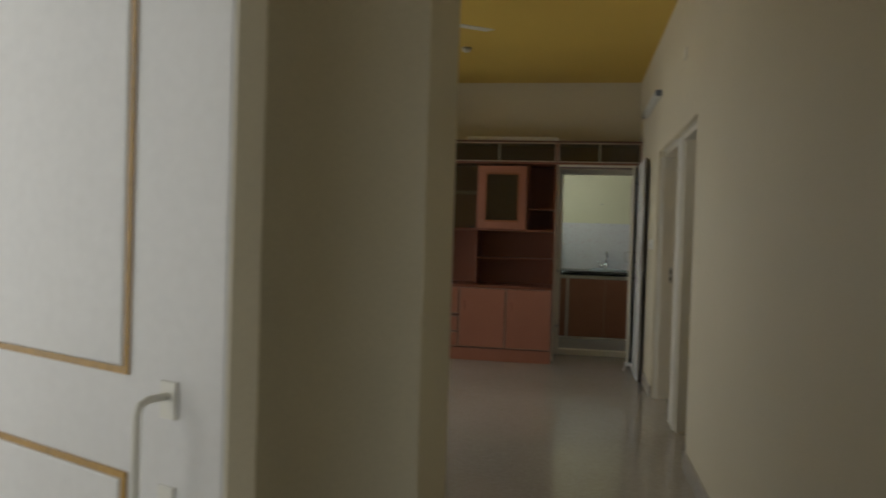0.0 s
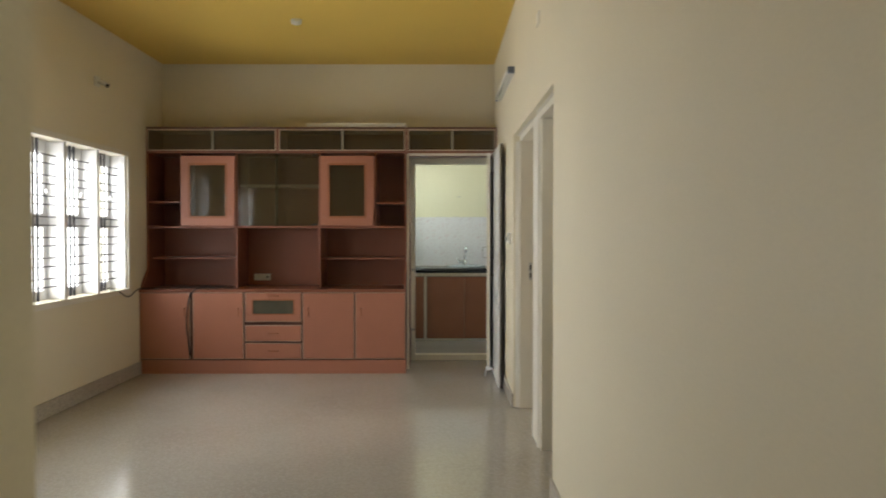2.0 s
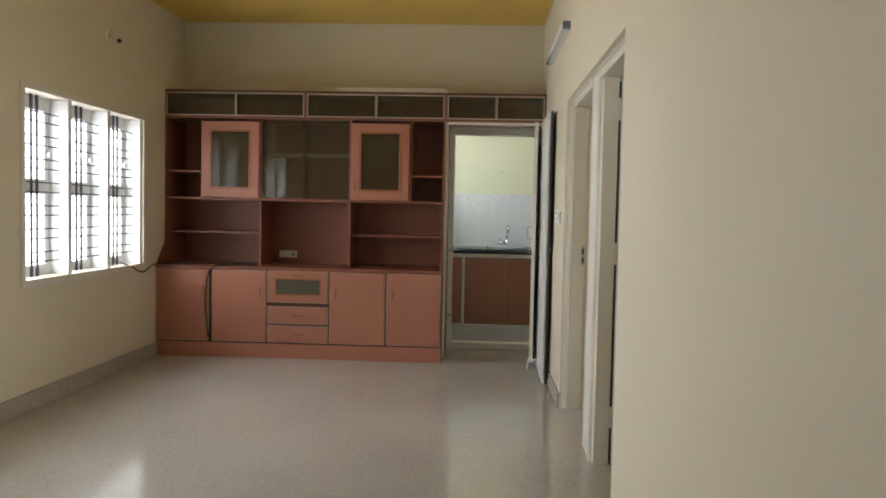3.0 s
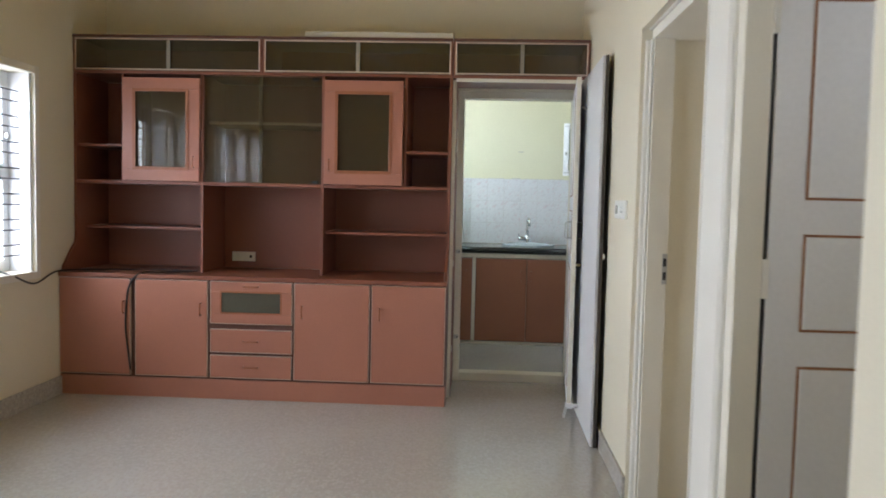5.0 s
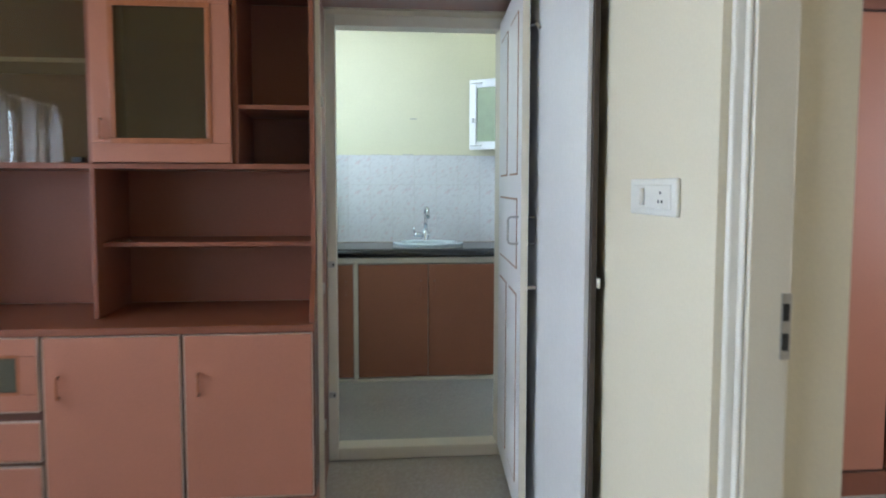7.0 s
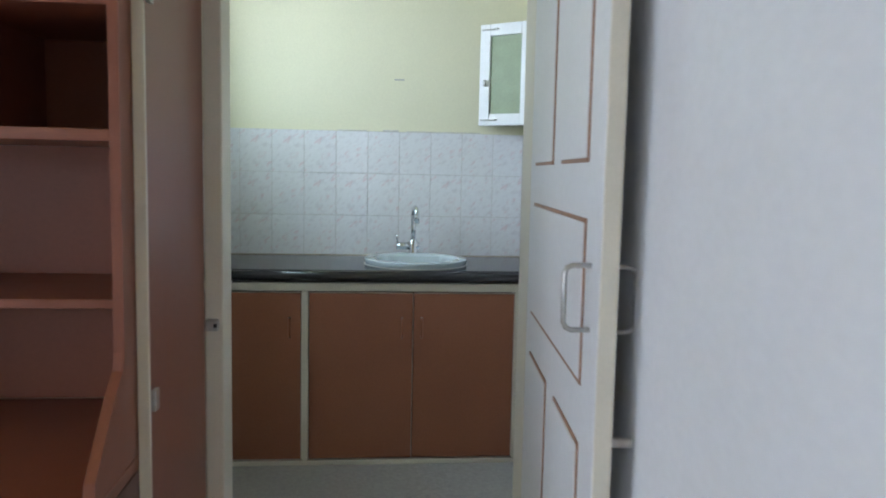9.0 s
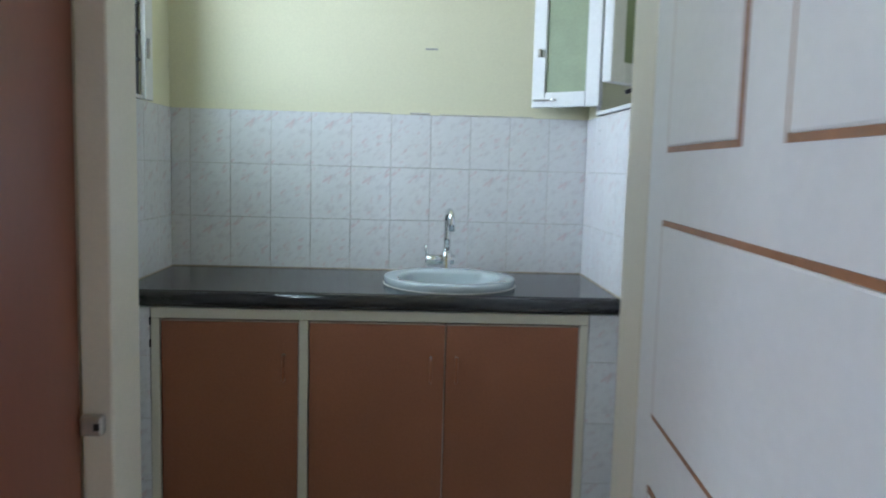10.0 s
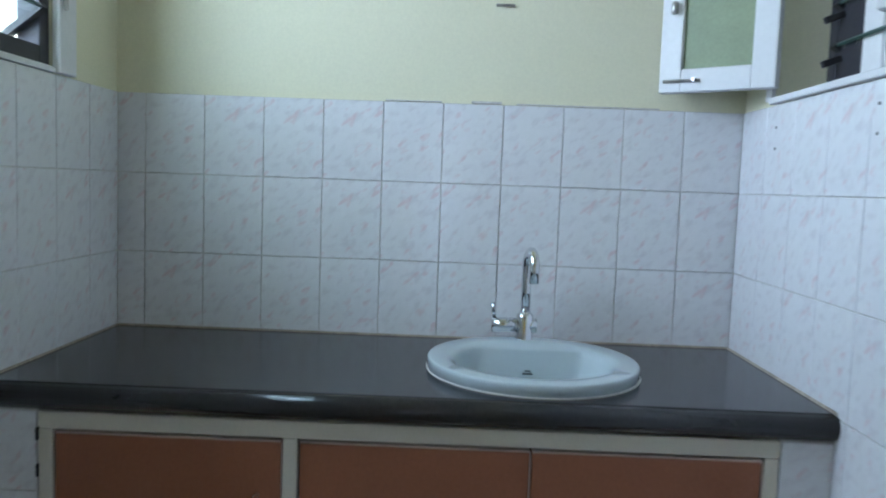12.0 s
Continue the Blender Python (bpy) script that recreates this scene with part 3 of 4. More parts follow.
leaf_a = thing("door_2", (1.303, 5.24, 0), "white panelled door with rust grooves, opened into the small room", "door", kind="structure", turn=0.5, local=True)
part("leaf", one(0.0, 0.74, 0.0, 0.036, 0.008, 1.965, 0.003), M_WHITE, leaf_a)
for x0, x1, z0, z1 in ((0.095, 0.33, 1.312, 1.86), (0.40, 0.62, 1.312, 1.86), (0.095, 0.62, 0.944, 1.217), (0.095, 0.62, 0.15, 0.846)):
    part("groove", groove_rect(x0, x1, z0, z1, 0.0), M_GROOVE_RED, leaf_a, "rust-painted panel groove")
    part("field", one(x0 + 0.007, x1 - 0.007, -0.004, 0.002, z0 + 0.007, z1 - 0.007, 0.003), M_WHITE, leaf_a)
# shade of the open hinge gap, put in as a black strip
part("rebate_strip", one(-0.0125, -0.0005, 0.006, 0.02, 0.01, 1.96, 0), M_BLACK, leaf_a, "black strip standing in for shade in the hinge gap")
for z in (0.25, 1.09, 1.82):
    part("hinge", one(-0.014, 0.005, -0.004, 0.0055, z - 0.055, z + 0.055, 0.002), M_TRIM, leaf_a, "painted butt hinge")

# kitchen leaf: hinged at the frame, opened back against the wall
kd = thing("door_kitchen", (1.151, 8.53, 0), "white panelled kitchen door with rust grooves, swung open", "door", kind="structure", turn=265.0, local=True)
KW = 0.85
part("leaf", one(0, KW - 0.004, -0.036, -0.008, 0.05, 2.035, 0.003), M_WHITE, kd)
part("leaf_edge", one(KW - 0.004, KW, -0.035, -0.009, 0.05, 2.035, 0.001), M_FRAME, kd, "cream painted edge")


for x0, x1, z0, z1 in ((0.105, 0.374, 1.332, 1.93), (0.482, 0.738, 1.332, 1.93), (0.10, 0.738, 0.98, 1.245), (0.10, 0.372, 0.16, 0.886), (0.478, 0.738, 0.16, 0.886)):
    part("groove", groove_rect(x0, x1, z0, z1, -0.036), M_GROOVE_RED, kd, "rust-painted panel groove")
    part("field", one(x0 + 0.007, x1 - 0.007, -0.0405, -0.035, z0 + 0.007, z1 - 0.007, 0.003), M_WHITE, kd)
d_handle("door_handle", kd, "z", 0.787, -0.036, 1.128, 0.098, 0.04, 0.004, M_STEEL, -1, "steel pull handle")
d_handle("door_handle", kd, "z", 0.80, -0.008, 1.128, 0.098, 0.036, 0.004, M_STEEL, 1, "steel pull handle")
part("bolt", tube(bmesh.new(), [(KW - 0.02, -0.008, 0.92), (KW - 0.02, 0.024, 0.92)], 0.008, 8), M_STEEL, kd)
part("hook", tube(bmesh.new(), [(KW - 0.04, -0.006, 1.86), (KW - 0.005, 0.014, 1.86), (KW + 0.004, 0.024, 1.845)], 0.006, 8), M_STEEL, kd)
stop = part("door_stop", one(KW - 0.03, KW + 0.012, -0.045, -0.0, 0.052, 0.085, 0.004), M_WHITE, kd, "white door stop with a rubber foot")
part("stop_arm", tube(bmesh.new(), [(KW + 0.006, 0.0, 0.07), (KW + 0.006, 0.06, 0.075)], 0.012, 8), M_WHITE, stop)
part("stop_foot", tube(bmesh.new(), [(KW + 0.008, -0.04, 0.06), (KW + 0.02, -0.05, 0.012), (KW + 0.022, -0.05, 0.0)], 0.009, 8), M_STEEL, stop)
# flush leaf hung on the end of the wall unit
fl = thing("door_passage", (1.128, 7.985, 0), "plain white flush door folded back against the wall", "door", kind="structure", turn=270.0 - 0.4, local=True)
part("leaf", one(0, 0.885, -0.019, -0.004, 0.006, 2.05, 0.002), M_WHITE, fl)
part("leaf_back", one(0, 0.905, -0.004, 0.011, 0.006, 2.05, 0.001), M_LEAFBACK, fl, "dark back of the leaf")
part("catch", one(0.9, 0.912, 0.0115, 0.021, 1.0, 1.03, 0.002), M_PLASTIC, fl)

# ---- wall unit ----
YL, YU, YB = 7.81, 7.98, 8.41
ux0, ud1, ud2, ux1 = -2.165, -1.315, -0.527, 0.296
T = 0.018
unit = thing("wall_unit", (-0.93, 8.1, 0), "red-brown laminate wall unit with open shelves and glass doors", "wall unit")
part("back_panel", one(ux0 + T, ux1 - T, YB, YB + 0.02, 0.785, 2.06, 0), M_BACK, unit)
side = [(YB, 0.785), (YL + 0.01, 0.785), (YL + 0.015, 0.82), (YU - 0.05, 0.93), (YU - 0.01, 0.96), (YU, 0.99), (YU, 2.06), (YB, 2.06)]
part("side_panel", prism(bmesh.new(), side, ux0, ux0 + T), M_BROWN, unit, "side panel with a curved foot")
part("side_panel", prism(bmesh.new(), side, ux1 - T, ux1), M_BROWN, unit, "side panel with a curved foot")
part("divider", one(ud1 - T / 2, ud1 + T / 2, YU, YB, 0.785, 2.06), M_BROWN, unit)
part("divider", one(ud2 - T / 2, ud2 + T / 2, YU, YB, 0.785, 2.06), M_BROWN, unit)
part("divider", one(-1.85, -1.836, YU + 0.01, YB, 1.373, 2.06), M_BROWN, unit)
part("divider", one(-0.006, 0.01, YU + 0.01, YB, 1.373, 2.06), M_BROWN, unit)
for a, b in ((ux0 + T, ud1 - T / 2), (ud1 + T / 2, ud2 - T / 2), (ud2 + T / 2, ux1 - T)):
    part("shelf", one(a, b, YU + 0.002, YB, 1.352, 1.373), M_SHELF, unit)
for a, b, z, front in ((ux0 + T, ud1 - T / 2, 1.055, YU + 0.12), (ud2 + T / 2, ux1 - T, 1.052, YU + 0.08), (ux0 + T, -1.85, 1.592, YU + 0.02), (0.01, ux1 - T, 1.58, YU + 0.02)):
    part("shelf", one(a, b, front, YB, z, z + 0.018), M_SHELF, unit)
gs = part("glass_shelf", one(ud1 + T / 2, ud2 - T / 2, YU + 0.1, YB, 1.755, 1.773), M_PALE, unit, "pale edged inner shelf")
part("sliding_glass", one(ud1 + T / 2 + 0.002, -0.925, YU + 0.022, YU + 0.027, 1.376, 2.056, 0), M_GLASS, unit, "tinted sliding glass")
part("sliding_glass", one(-0.955, ud2 - T / 2 - 0.002, YU + 0.034, YU + 0.039, 1.376, 2.056, 0), M_GLASS, unit, "tinted sliding glass")
for z in (1.376, 2.035):
    part("glass_catch", one(ud2 - 0.075, ud2 - 0.035, YU + 0.012, YU + 0.0335, z, z + 0.02), M_BLACK, unit)
for x0, x1, hx in ((-1.834, -1.326, -1.362), (-0.517, -0.012, -0.482)):
    z0, z1, w = 1.376, 2.036, 0.073
    door = thing("glass_door", (-0.93, 8.1, 0))
    door["label"] = "salmon framed glass door"
    door.parent, door.matrix_basis = unit, Matrix()
    for n, q in (("rail", (x0, x1, z1 - w, z1)), ("rail", (x0, x1, z0, z0 + w)), ("stile", (x0, x0 + w, z0 + w, z1 - w)), ("stile", (x1 - w, x1, z0 + w, z1 - w))):
        part(n, one(q[0], q[1], YU - 0.02, YU - 0.001, q[2], q[3], 0.003), M_PINK, door)
    part("bead", frame_bars(x0 + w - 0.004, x1 - w + 0.004, z0 + w - 0.004, z1 - w + 0.004, YU - 0.025, YU - 0.0205, 0.021, 0.003), M_ORANGE, door, "varnished wood bead")
    part("pane", one(x0 + w + 0.001, x1 - w - 0.001, YU - 0.012, YU - 0.008, z0 + w + 0.001, z1 - w - 0.001, 0), M_GLASS, door, "tinted glass pane")
    d_handle("handle", door, "z", hx, YU - 0.02, 1.50, 0.07, 0.025, 0.005, M_ORANGE)

# loft units over the whole width
for x0, x1, mid in ((-2.165, -0.926, -1.54), (-0.922, 0.294, -0.31), (0.298, 1.152, 0.73)):
    loft = thing("loft_cabinet", ((x0 + x1) / 2, 8.2, 2.062), "long brown loft cabinet with sliding glass fronts", "cabinet", "loft cabinets over the wall unit")
    for n, r in (("bottom", (x0, x1, YU, YB, 2.062, 2.08)), ("top", (x0, x1, YU - 0.008, YB, 2.29, 2.308)), ("side_panel", (x0, x0 + 0.014, YU, YB, 2.08, 2.29)), ("side_panel", (x1 - 0.014, x1, YU, YB, 2.08, 2.29)), ("back_panel", (x0 + 0.014, x1 - 0.014, YB - 0.01, YB, 2.08, 2.29))):
        part(n, one(*r, 0.001), M_DARK if n == "top" else M_SHELF, loft)
    part("edge_band", frame_bars(x0 + 0.012, x1 - 0.012, 2.085, 2.286, YU - 0.006, YU - 0.001, 0.009, 0.001), M_PALE, loft, "pale edge band")
    for k, (a, b) in enumerate(((x0 + 0.016, mid + 0.02), (mid - 0.02, x1 - 0.016))):
        part("sliding_glass", one(a, b, YU + 0.008 + 0.01 * k, YU + 0.012 + 0.01 * k, 2.082, 2.288, 0), M_GLASS, loft, "tinted sliding glass")
    part("meeting_strip", one(mid - 0.012, mid + 0.012, YU + 0.003, YU + 0.007, 2.095, 2.276, 0.001), M_STRIP, loft, "pale meeting strip")

# passage lining beside the unit
pl = thing("passage_panel", (0.306, 8.2, 0), "brown end panel with a white front edge beside the kitchen door", "panel", kind="structure")
part("panel", one(0.299, 0.3155, 8.055, 8.534, 0, 2.058, 0.001), M_BROWN, pl)
part("edge_strip", one(0.2975, 0.3185, 8.045, 8.0545, 0.0, 2.058, 0.001), M_FRAME, pl, "white painted edge strip")
for z in (1.62, 0.32, 0.88):
    part("keep", one(0.3175, 0.326, 8.06, 8.085, z - 0.02, z + 0.02, 0.001), M_STEEL, pl)
part("soffit_lip", one(0.318, 1.15, YU - 0.004, YU + 0.012, 2.04, 2.0605, 0.002), M_FRAME, pl, "cream lip under the loft")

# lower units
ZB, ZT = 0.139, 0.752


def lower_unit(x0, x1, label):
    t = thing("base_cabinet", ((x0 + x1) / 2, 8.1, 0), label, "cabinet", "base cabinets of the wall unit")
    part("carcass", boxes((x0, x1, YL + 0.003, YB, 0.125, 0.755)), M_DARK, t, "dark brown carcass")
    return t


def front(t, name, x0, x1, z0, z1, label=""):
    f = part(name, one(x0 + 0.003, x1 - 0.003, YL - 0.018, YL + 0.002, z0 + 0.003, z1 - 0.003, 0.004), M_PINK, t, label)
    part("edge_band", frame_bars(x0, x1, z0, z1, YL - 0.0165, YL + 0.001, 0.0028, 0), M_PALE, f, "pale edge band")
    return f


doors = ((-2.166, -1.706, -1.745, -2.175, -1.69), (-1.674, -1.209, -1.25, -1.69, -1.2), (-0.657, -0.183, -0.605, -0.667, -0.177), (-0.170, 0.290, -0.118, -0.177, 0.297))
for x0, x1, hx, c0, c1 in doors:
    u = lower_unit(c0, c1, "salmon laminate base cabinet with one door")
    f = front(u, "door", x0, x1, ZB, ZT)
    d_handle("handle", f, "z", hx, YL - 0.018, 0.572, 0.075, 0.026, 0.0055, M_ORANGE, -1, "brown wooden pull")
u = lower_unit(-1.2, -0.667, "salmon laminate drawer unit with a glazed flap")
f = part("flap", frame_bars(-1.188, -0.674, 0.487, ZT - 0.002, YL - 0.018, YL + 0.002, 0.062, 0.003), M_PINK, u, "salmon flap with a glass inset")
part("bead", frame_bars(-1.128, -0.734, 0.547, 0.692, YL - 0.021, YL - 0.0185, 0.011, 0.001), M_ORANGE, f)
part("pane", one(-1.116, -0.746, YL - 0.012, YL - 0.008, 0.558, 0.681, 0), M_SMOKE, f, "green-grey glass")
part("edge_band", frame_bars(-1.191, -0.671, 0.484, ZT, YL - 0.0165, YL + 0.001, 0.0028, 0), M_PALE, f)
d_handle("handle", f, "x", -0.93, YL - 0.018, 0.722, 0.09, 0.024, 0.005, M_ORANGE)
for z0, z1 in ((0.302, 0.449), (0.139, 0.284)):
    f = front(u, "drawer", -1.191, -0.671, z0, z1)
    d_handle("handle", f, "x", -0.93, YL - 0.018, (z0 + z1) / 2, 0.09, 0.024, 0.005, M_ORANGE)
solo("plinth", boxes((-2.175, 0.297, YL - 0.006, YB, 0, 0.125), bevel=0.002), M_PINK, "salmon laminate plinth under the base cabinets", "plinth")
solo("counter_top", boxes((-2.185, 0.297, YL - 0.02, YB, 0.756, 0.784), bevel=0.004), M_SHELF, "red-brown laminate counter top of the wall unit", "counter top")

sk = thing("socket", (-1.165, 8.4, 0.86), "cream socket plate on the back panel", "socket")
part("plate", one(-1.25, -1.085, 8.396, 8.409, 0.832, 0.898, 0.003), M_PLASTIC, sk)
for x in (-1.215, -1.168):
    part("switch", one(x - 0.012, x + 0.012, 8.39, 8.3955, 0.845, 0.885, 0.002), M_PLASTIC, sk)
part("socket_hole", one(-1.125, -1.108, 8.3945, 8.3958, 0.855, 0.875, 0.001), M_BLACK, sk)

wire = [(-2.25, 7.3, 0.83), (-2.165, 7.32, 0.80), (-2.15, 7.5, 0.74), (-2.15, 7.72, 0.79), (-2.1, 7.9, 0.79), (-1.8, 8.0, 0.79), (-1.45, 8.05, 0.79), (-1.36, 8.02, 0.79), (-1.55, 7.88, 0.79), (-1.64, 7.80, 0.789), (-1.70, 7.780, 0.72), (-1.722, 7.780, 0.6), (-1.73, 7.781, 0.45), (-1.715, 7.782, 0.3), (-1.70, 7.785, 0.16)]
smooth_wire = []
for i in range(len(wire) - 1):
    p0, p1, p2, p3 = (Vector(wire[min(max(j, 0), len(wire) - 1)]) for j in (i - 1, i, i + 1, i + 2))
    for k in range(6):
        s = k / 6
        smooth_wire.append(0.5 * ((2 * p1) + (p2 - p0) * s + (2 * p0 - 5 * p1 + 4 * p2 - p3) * s * s + (3 * p1 - p0 - 3 * p2 + p3) * s ** 3))
solo("cable", tube(bmesh.new(), smooth_wire, 0.0055, 6), M_BLACK, "thin black cable lying over the counter", "cable", smooth=True)
solo("foam_board", boxes((-0.66, 0.29, 8.02, 8.2, 2.3085, 2.352), bevel=0.006), M_PLASTIC, "long white board lying on the loft cabinets", "board")
solo("screw", lathe(bmesh.new(), (-0.44, 8.12, 1.071), [(0.008, 0), (0.008, 0.004), (0.003, 0.008)], 8), M_STEEL, "small steel screw lying on a shelf", "screw")

# ---- wall fittings ----
tl = thing("tube_light", (1.13, 6.95, 2.5), "white tube light batten on the wall, switched off", "lamp")
part("batten", one(1.125, 1.159, 6.361, 7.529, 2.475, 2.53, 0.004), M_PLASTIC, tl)
part("tube", tube(bmesh.new(), [(1.112, 6.361, 2.5), (1.112, 7.529, 2.5)], 0.014, 12), M_PLASTIC, tl, "white glass tube", True)
for y0, y1 in ((6.335, 6.36), (7.53, 7.555)):
    part("end_cap", one(1.108, 1.159, y0, y1, 2.478, 2.528, 0.006), M_CAP, tl, "dark grey end cap")
sw = thing("switch_board", (1.155, 6.68, 1.265), "white switch and socket plate on the wall", "switch")
part("plate", one(1.148, 1.159, 6.575, 6.86, 1.222, 1.308, 0.004), M_PLASTIC, sw)
part("module", one(1.1445, 1.1475, 6.60, 6.835, 1.237, 1.293, 0.002), M_PLASTIC, sw)
part("regulator", lathe(bmesh.new(), (1.138, 6.755, 1.265), [(0.006, -0.02), (0.007, 0.0), (0.006, 0.02)], 12), M_PLASTIC, sw, "round fan regulator", True)
for dy, dz in ((0, 0.013), (-0.01, -0.007), (0.01, -0.007)):
    part("socket_hole", one(1.1432, 1.1442, 6.655 + dy - 0.0035, 6.655 + dy + 0.0035, 1.262 + dz - 0.0035, 1.262 + dz + 0.0035, 0), M_BLACK, sw)
solo("junction_plate", boxes((1.151, 1.159, 4.92, 5.02, 2.46, 2.53), bevel=0.003), M_TRIM, "small painted junction plate high on the wall", "plate")
bh = thing("bulb_holder", (-2.2, 6.93, 2.53), "white bulb holder on the wall without a bulb", "lamp holder")
part("rose", one(XL, XL + 0.02, 6.89, 6.97, 2.49, 2.57, 0.006), M_PLASTIC, bh)
part("holder", tube(bmesh.new(), [(XL + 0.02, 6.93, 2.53), (XL + 0.05, 6.93, 2.525), (XL + 0.085, 6.93, 2.5)], 0.019, 12), M_PLASTIC, bh, "", True)
part("mouth", tube(bmesh.new(), [(XL + 0.085, 6.93, 2.5), (XL + 0.1, 6.93, 2.49)], 0.015, 12), M_BLACK, bh)
solo("ceiling_rose", lathe(bmesh.new(), (-0.53, 6.83, 2.962), [(0.02, 0), (0.04, 0.008), (0.045, 0.038)], 20), M_PLASTIC, "round white ceiling rose", "ceiling rose", smooth=True)
fan = thing("ceiling_fan", (-0.63, 4.97, 2.7), "white three-blade ceiling fan at rest", "fan")
part("down_rod", tube(bmesh.new(), [(-0.63, 4.97, 2.83), (-0.63, 4.97, 2.96)], 0.013, 12), M_PLASTIC, fan)
part("canopy", lathe(bmesh.new(), (-0.63, 4.97, 2.94), [(0.02, 0), (0.06, 0.03), (0.065, 0.06)], 20), M_PLASTIC, fan, "", True)
part("motor", lathe(bmesh.new(), (-0.63, 4.97, 2.72), [(0.05, 0), (0.1, 0.015), (0.115, 0.05), (0.1, 0.085), (0.03, 0.12)], 28), M_PLASTIC, fan, "", True)
for a in (35.5, 155.5, 275.5):
    bm = bmesh.new()
    box(bm, 0.1, 0.6, -0.06, 0.06, -0.003, 0.003, 0.002, 1)
    for v in bm.verts:
        v.co.y *= 0.8 + 0.35 * v.co.x
        v.co.z += 0.12 * v.co.y
    bmesh.ops.transform(bm, matrix=pose(-0.63, 4.97, 2.752, 0, 0, a), verts=bm.verts)
    part("blade", bm, M_PLASTIC, fan)

# ---- bedroom wardrobe ----
wd = thing("wardrobe", (2.6, 8.2, 0), "salmon laminate built-in wardrobe with a mirror bay", "wardrobe")
WY = 7.9
part("carcass", boxes((1.45, 3.9, WY + 0.003, 8.49, 0.1, 2.6)), M_DARK, wd)
part("plinth", one(1.45, 3.9, WY - 0.005, 8.49, 0, 0.1), M_BROWN, wd)
for x0, x1, hx in ((1.46, 1.98, 1.52), (1.99, 2.63, 2.06)):
    f = part("door", one(x0, x1, WY - 0.018, WY + 0.002, 0.115, 1.98, 0.003), M_PINK, wd)
    d_handle("handle", f, "z", hx, WY - 0.018, 1.18, 0.13, 0.03, 0.006, M_STEEL)
    part("lock", tube(bmesh.new(), [(hx, WY - 0.018, 1.05), (hx, WY - 0.023, 1.05)], 0.012, 12), M_STEEL, f)
    part("loft_door", one(x0, x1, WY - 0.018, WY + 0.002, 2.06, 2.58, 0.003), M_PINK, wd)
part("cornice", one(1.45, 3.9, WY - 0.03, WY + 0.002, 1.99, 2.05, 0.004), M_BROWN, wd)
part("mirror", one(2.7, 3.3, WY - 0.01, WY + 0.002, 0.62, 1.97, 0.001), mat("mirror_silver", (0.85, 0.87, 0.86), 0.03, 1.0, 0.01, bump=0), wd, "tall mirror")
part("ledge", one(2.65, 3.3, WY - 0.03, WY + 0.002, 0.5, 0.6, 0.003), M_BROWN, wd)
for z0, z1 in ((0.115, 0.29), (0.3, 0.48)):
    part("drawer", one(2.65, 3.3, WY - 0.018, WY + 0.002, z0, z1, 0.003), M_PINK, wd)

# ---- kitchen counter ----
CY, CZ = 9.985, 0.88
kc = thing("kitchen_cabinet", (0.67, 9.95, 0), "brown laminate kitchen cabinet with a cream frame under the counter", "cabinet")
KF = CY + 0.01
part("frame_bar", one(-0.062, 1.398, KF, KF + 0.05, 0.786, 0.822, 0.003), M_FRAME, kc)
part("frame_bar", one(-0.062, 1.398, KF, KF + 0.05, 0.0, 0.022, 0.003), M_FRAME, kc)
for a, b in ((-0.062, -0.034), (0.425, 0.454), (1.37, 1.398)):
    part("frame_bar", one(a, b, KF, KF + 0.05, 0.022, 0.786, 0.003), M_FRAME, kc)
for x0, x1, hx in ((-0.03, 0.421, 0.375), (0.458, 0.912, 0.866), (0.917, 1.366, 0.952)):
    f = part("door", one(x0, x1, KF + 0.004, KF + 0.024, 0.03, 0.776, 0.002), M_KBROWN, kc)
    part("edge_band", one(x0, x1, KF + 0.002, KF + 0.022, 0.777, 0.7805, 0.0005), M_PALE, f, "pale edge band")
    part("edge_band", one(x1 + 0.0005, x1 + 0.0025, KF + 0.002, KF + 0.022, 0.03, 0.776, 0), M_PALE, f, "pale edge band")
    d_handle("handle", f, "z", hx, KF + 0.004, 0.625, 0.085, 0.026, 0.005, M_ORANGE, -1, "brown wooden pull")
    part("screw", tube(bmesh.new(), [(hx, KF - 0.006, 0.668), (hx, KF - 0.012, 0.668)], 0.006, 8), M_CHROME, f, "bright screw head")
for z in (0.775, 0.70):
    part("hinge", one(-0.067, -0.0625, KF - 0.002, KF + 0.01, z - 0.013, z + 0.013, 0.001), M_IRON, kc, "small dark hinge")
part("interior", boxes((-0.03, 1.365, KF + 0.051, 10.55, 0.0, 0.78)), M_DARK, kc)

# worktop with a round opening under the basin
SX, SY, SR = 0.937, 10.27, 0.215
bm = bmesh.new()
wx0, wx1, wy0, wy1 = KL + 0.002, KR - 0.006, CY + 0.012, KB - 0.006
turns = [math.pi * k / 24 for k in range(48)] + [math.atan2(y - SY, x - SX) % (2 * math.pi) for x in (wx0, wx1) for y in (wy0, wy1)]
rim = []
for a in sorted(turns):
    c, q = math.cos(a), math.sin(a)
    far = min(((wx1 if c > 0 else wx0) - SX) / c if abs(c) > 1e-6 else 99, ((wy1 if q > 0 else wy0) - SY) / q if abs(q) > 1e-6 else 99)
    rim.append([bm.verts.new((SX + d * c, SY + d * q, z)) for d, z in ((SR, 0.825), (SR, CZ), (far, CZ), (far, 0.825))])
for a, b in zip(rim, rim[1:] + rim[:1]):
    for k in range(4):
        bm.faces.new((a[k], b[k], b[(k + 1) % 4], a[(k + 1) % 4]))
bmesh.ops.recalc_face_normals(bm, faces=bm.faces)
wt = thing("worktop", (0.67, 10.25, 0.825), "polished black granite worktop with a rounded front edge", "worktop")
part("slab", bm, M_GRANITE, wt)
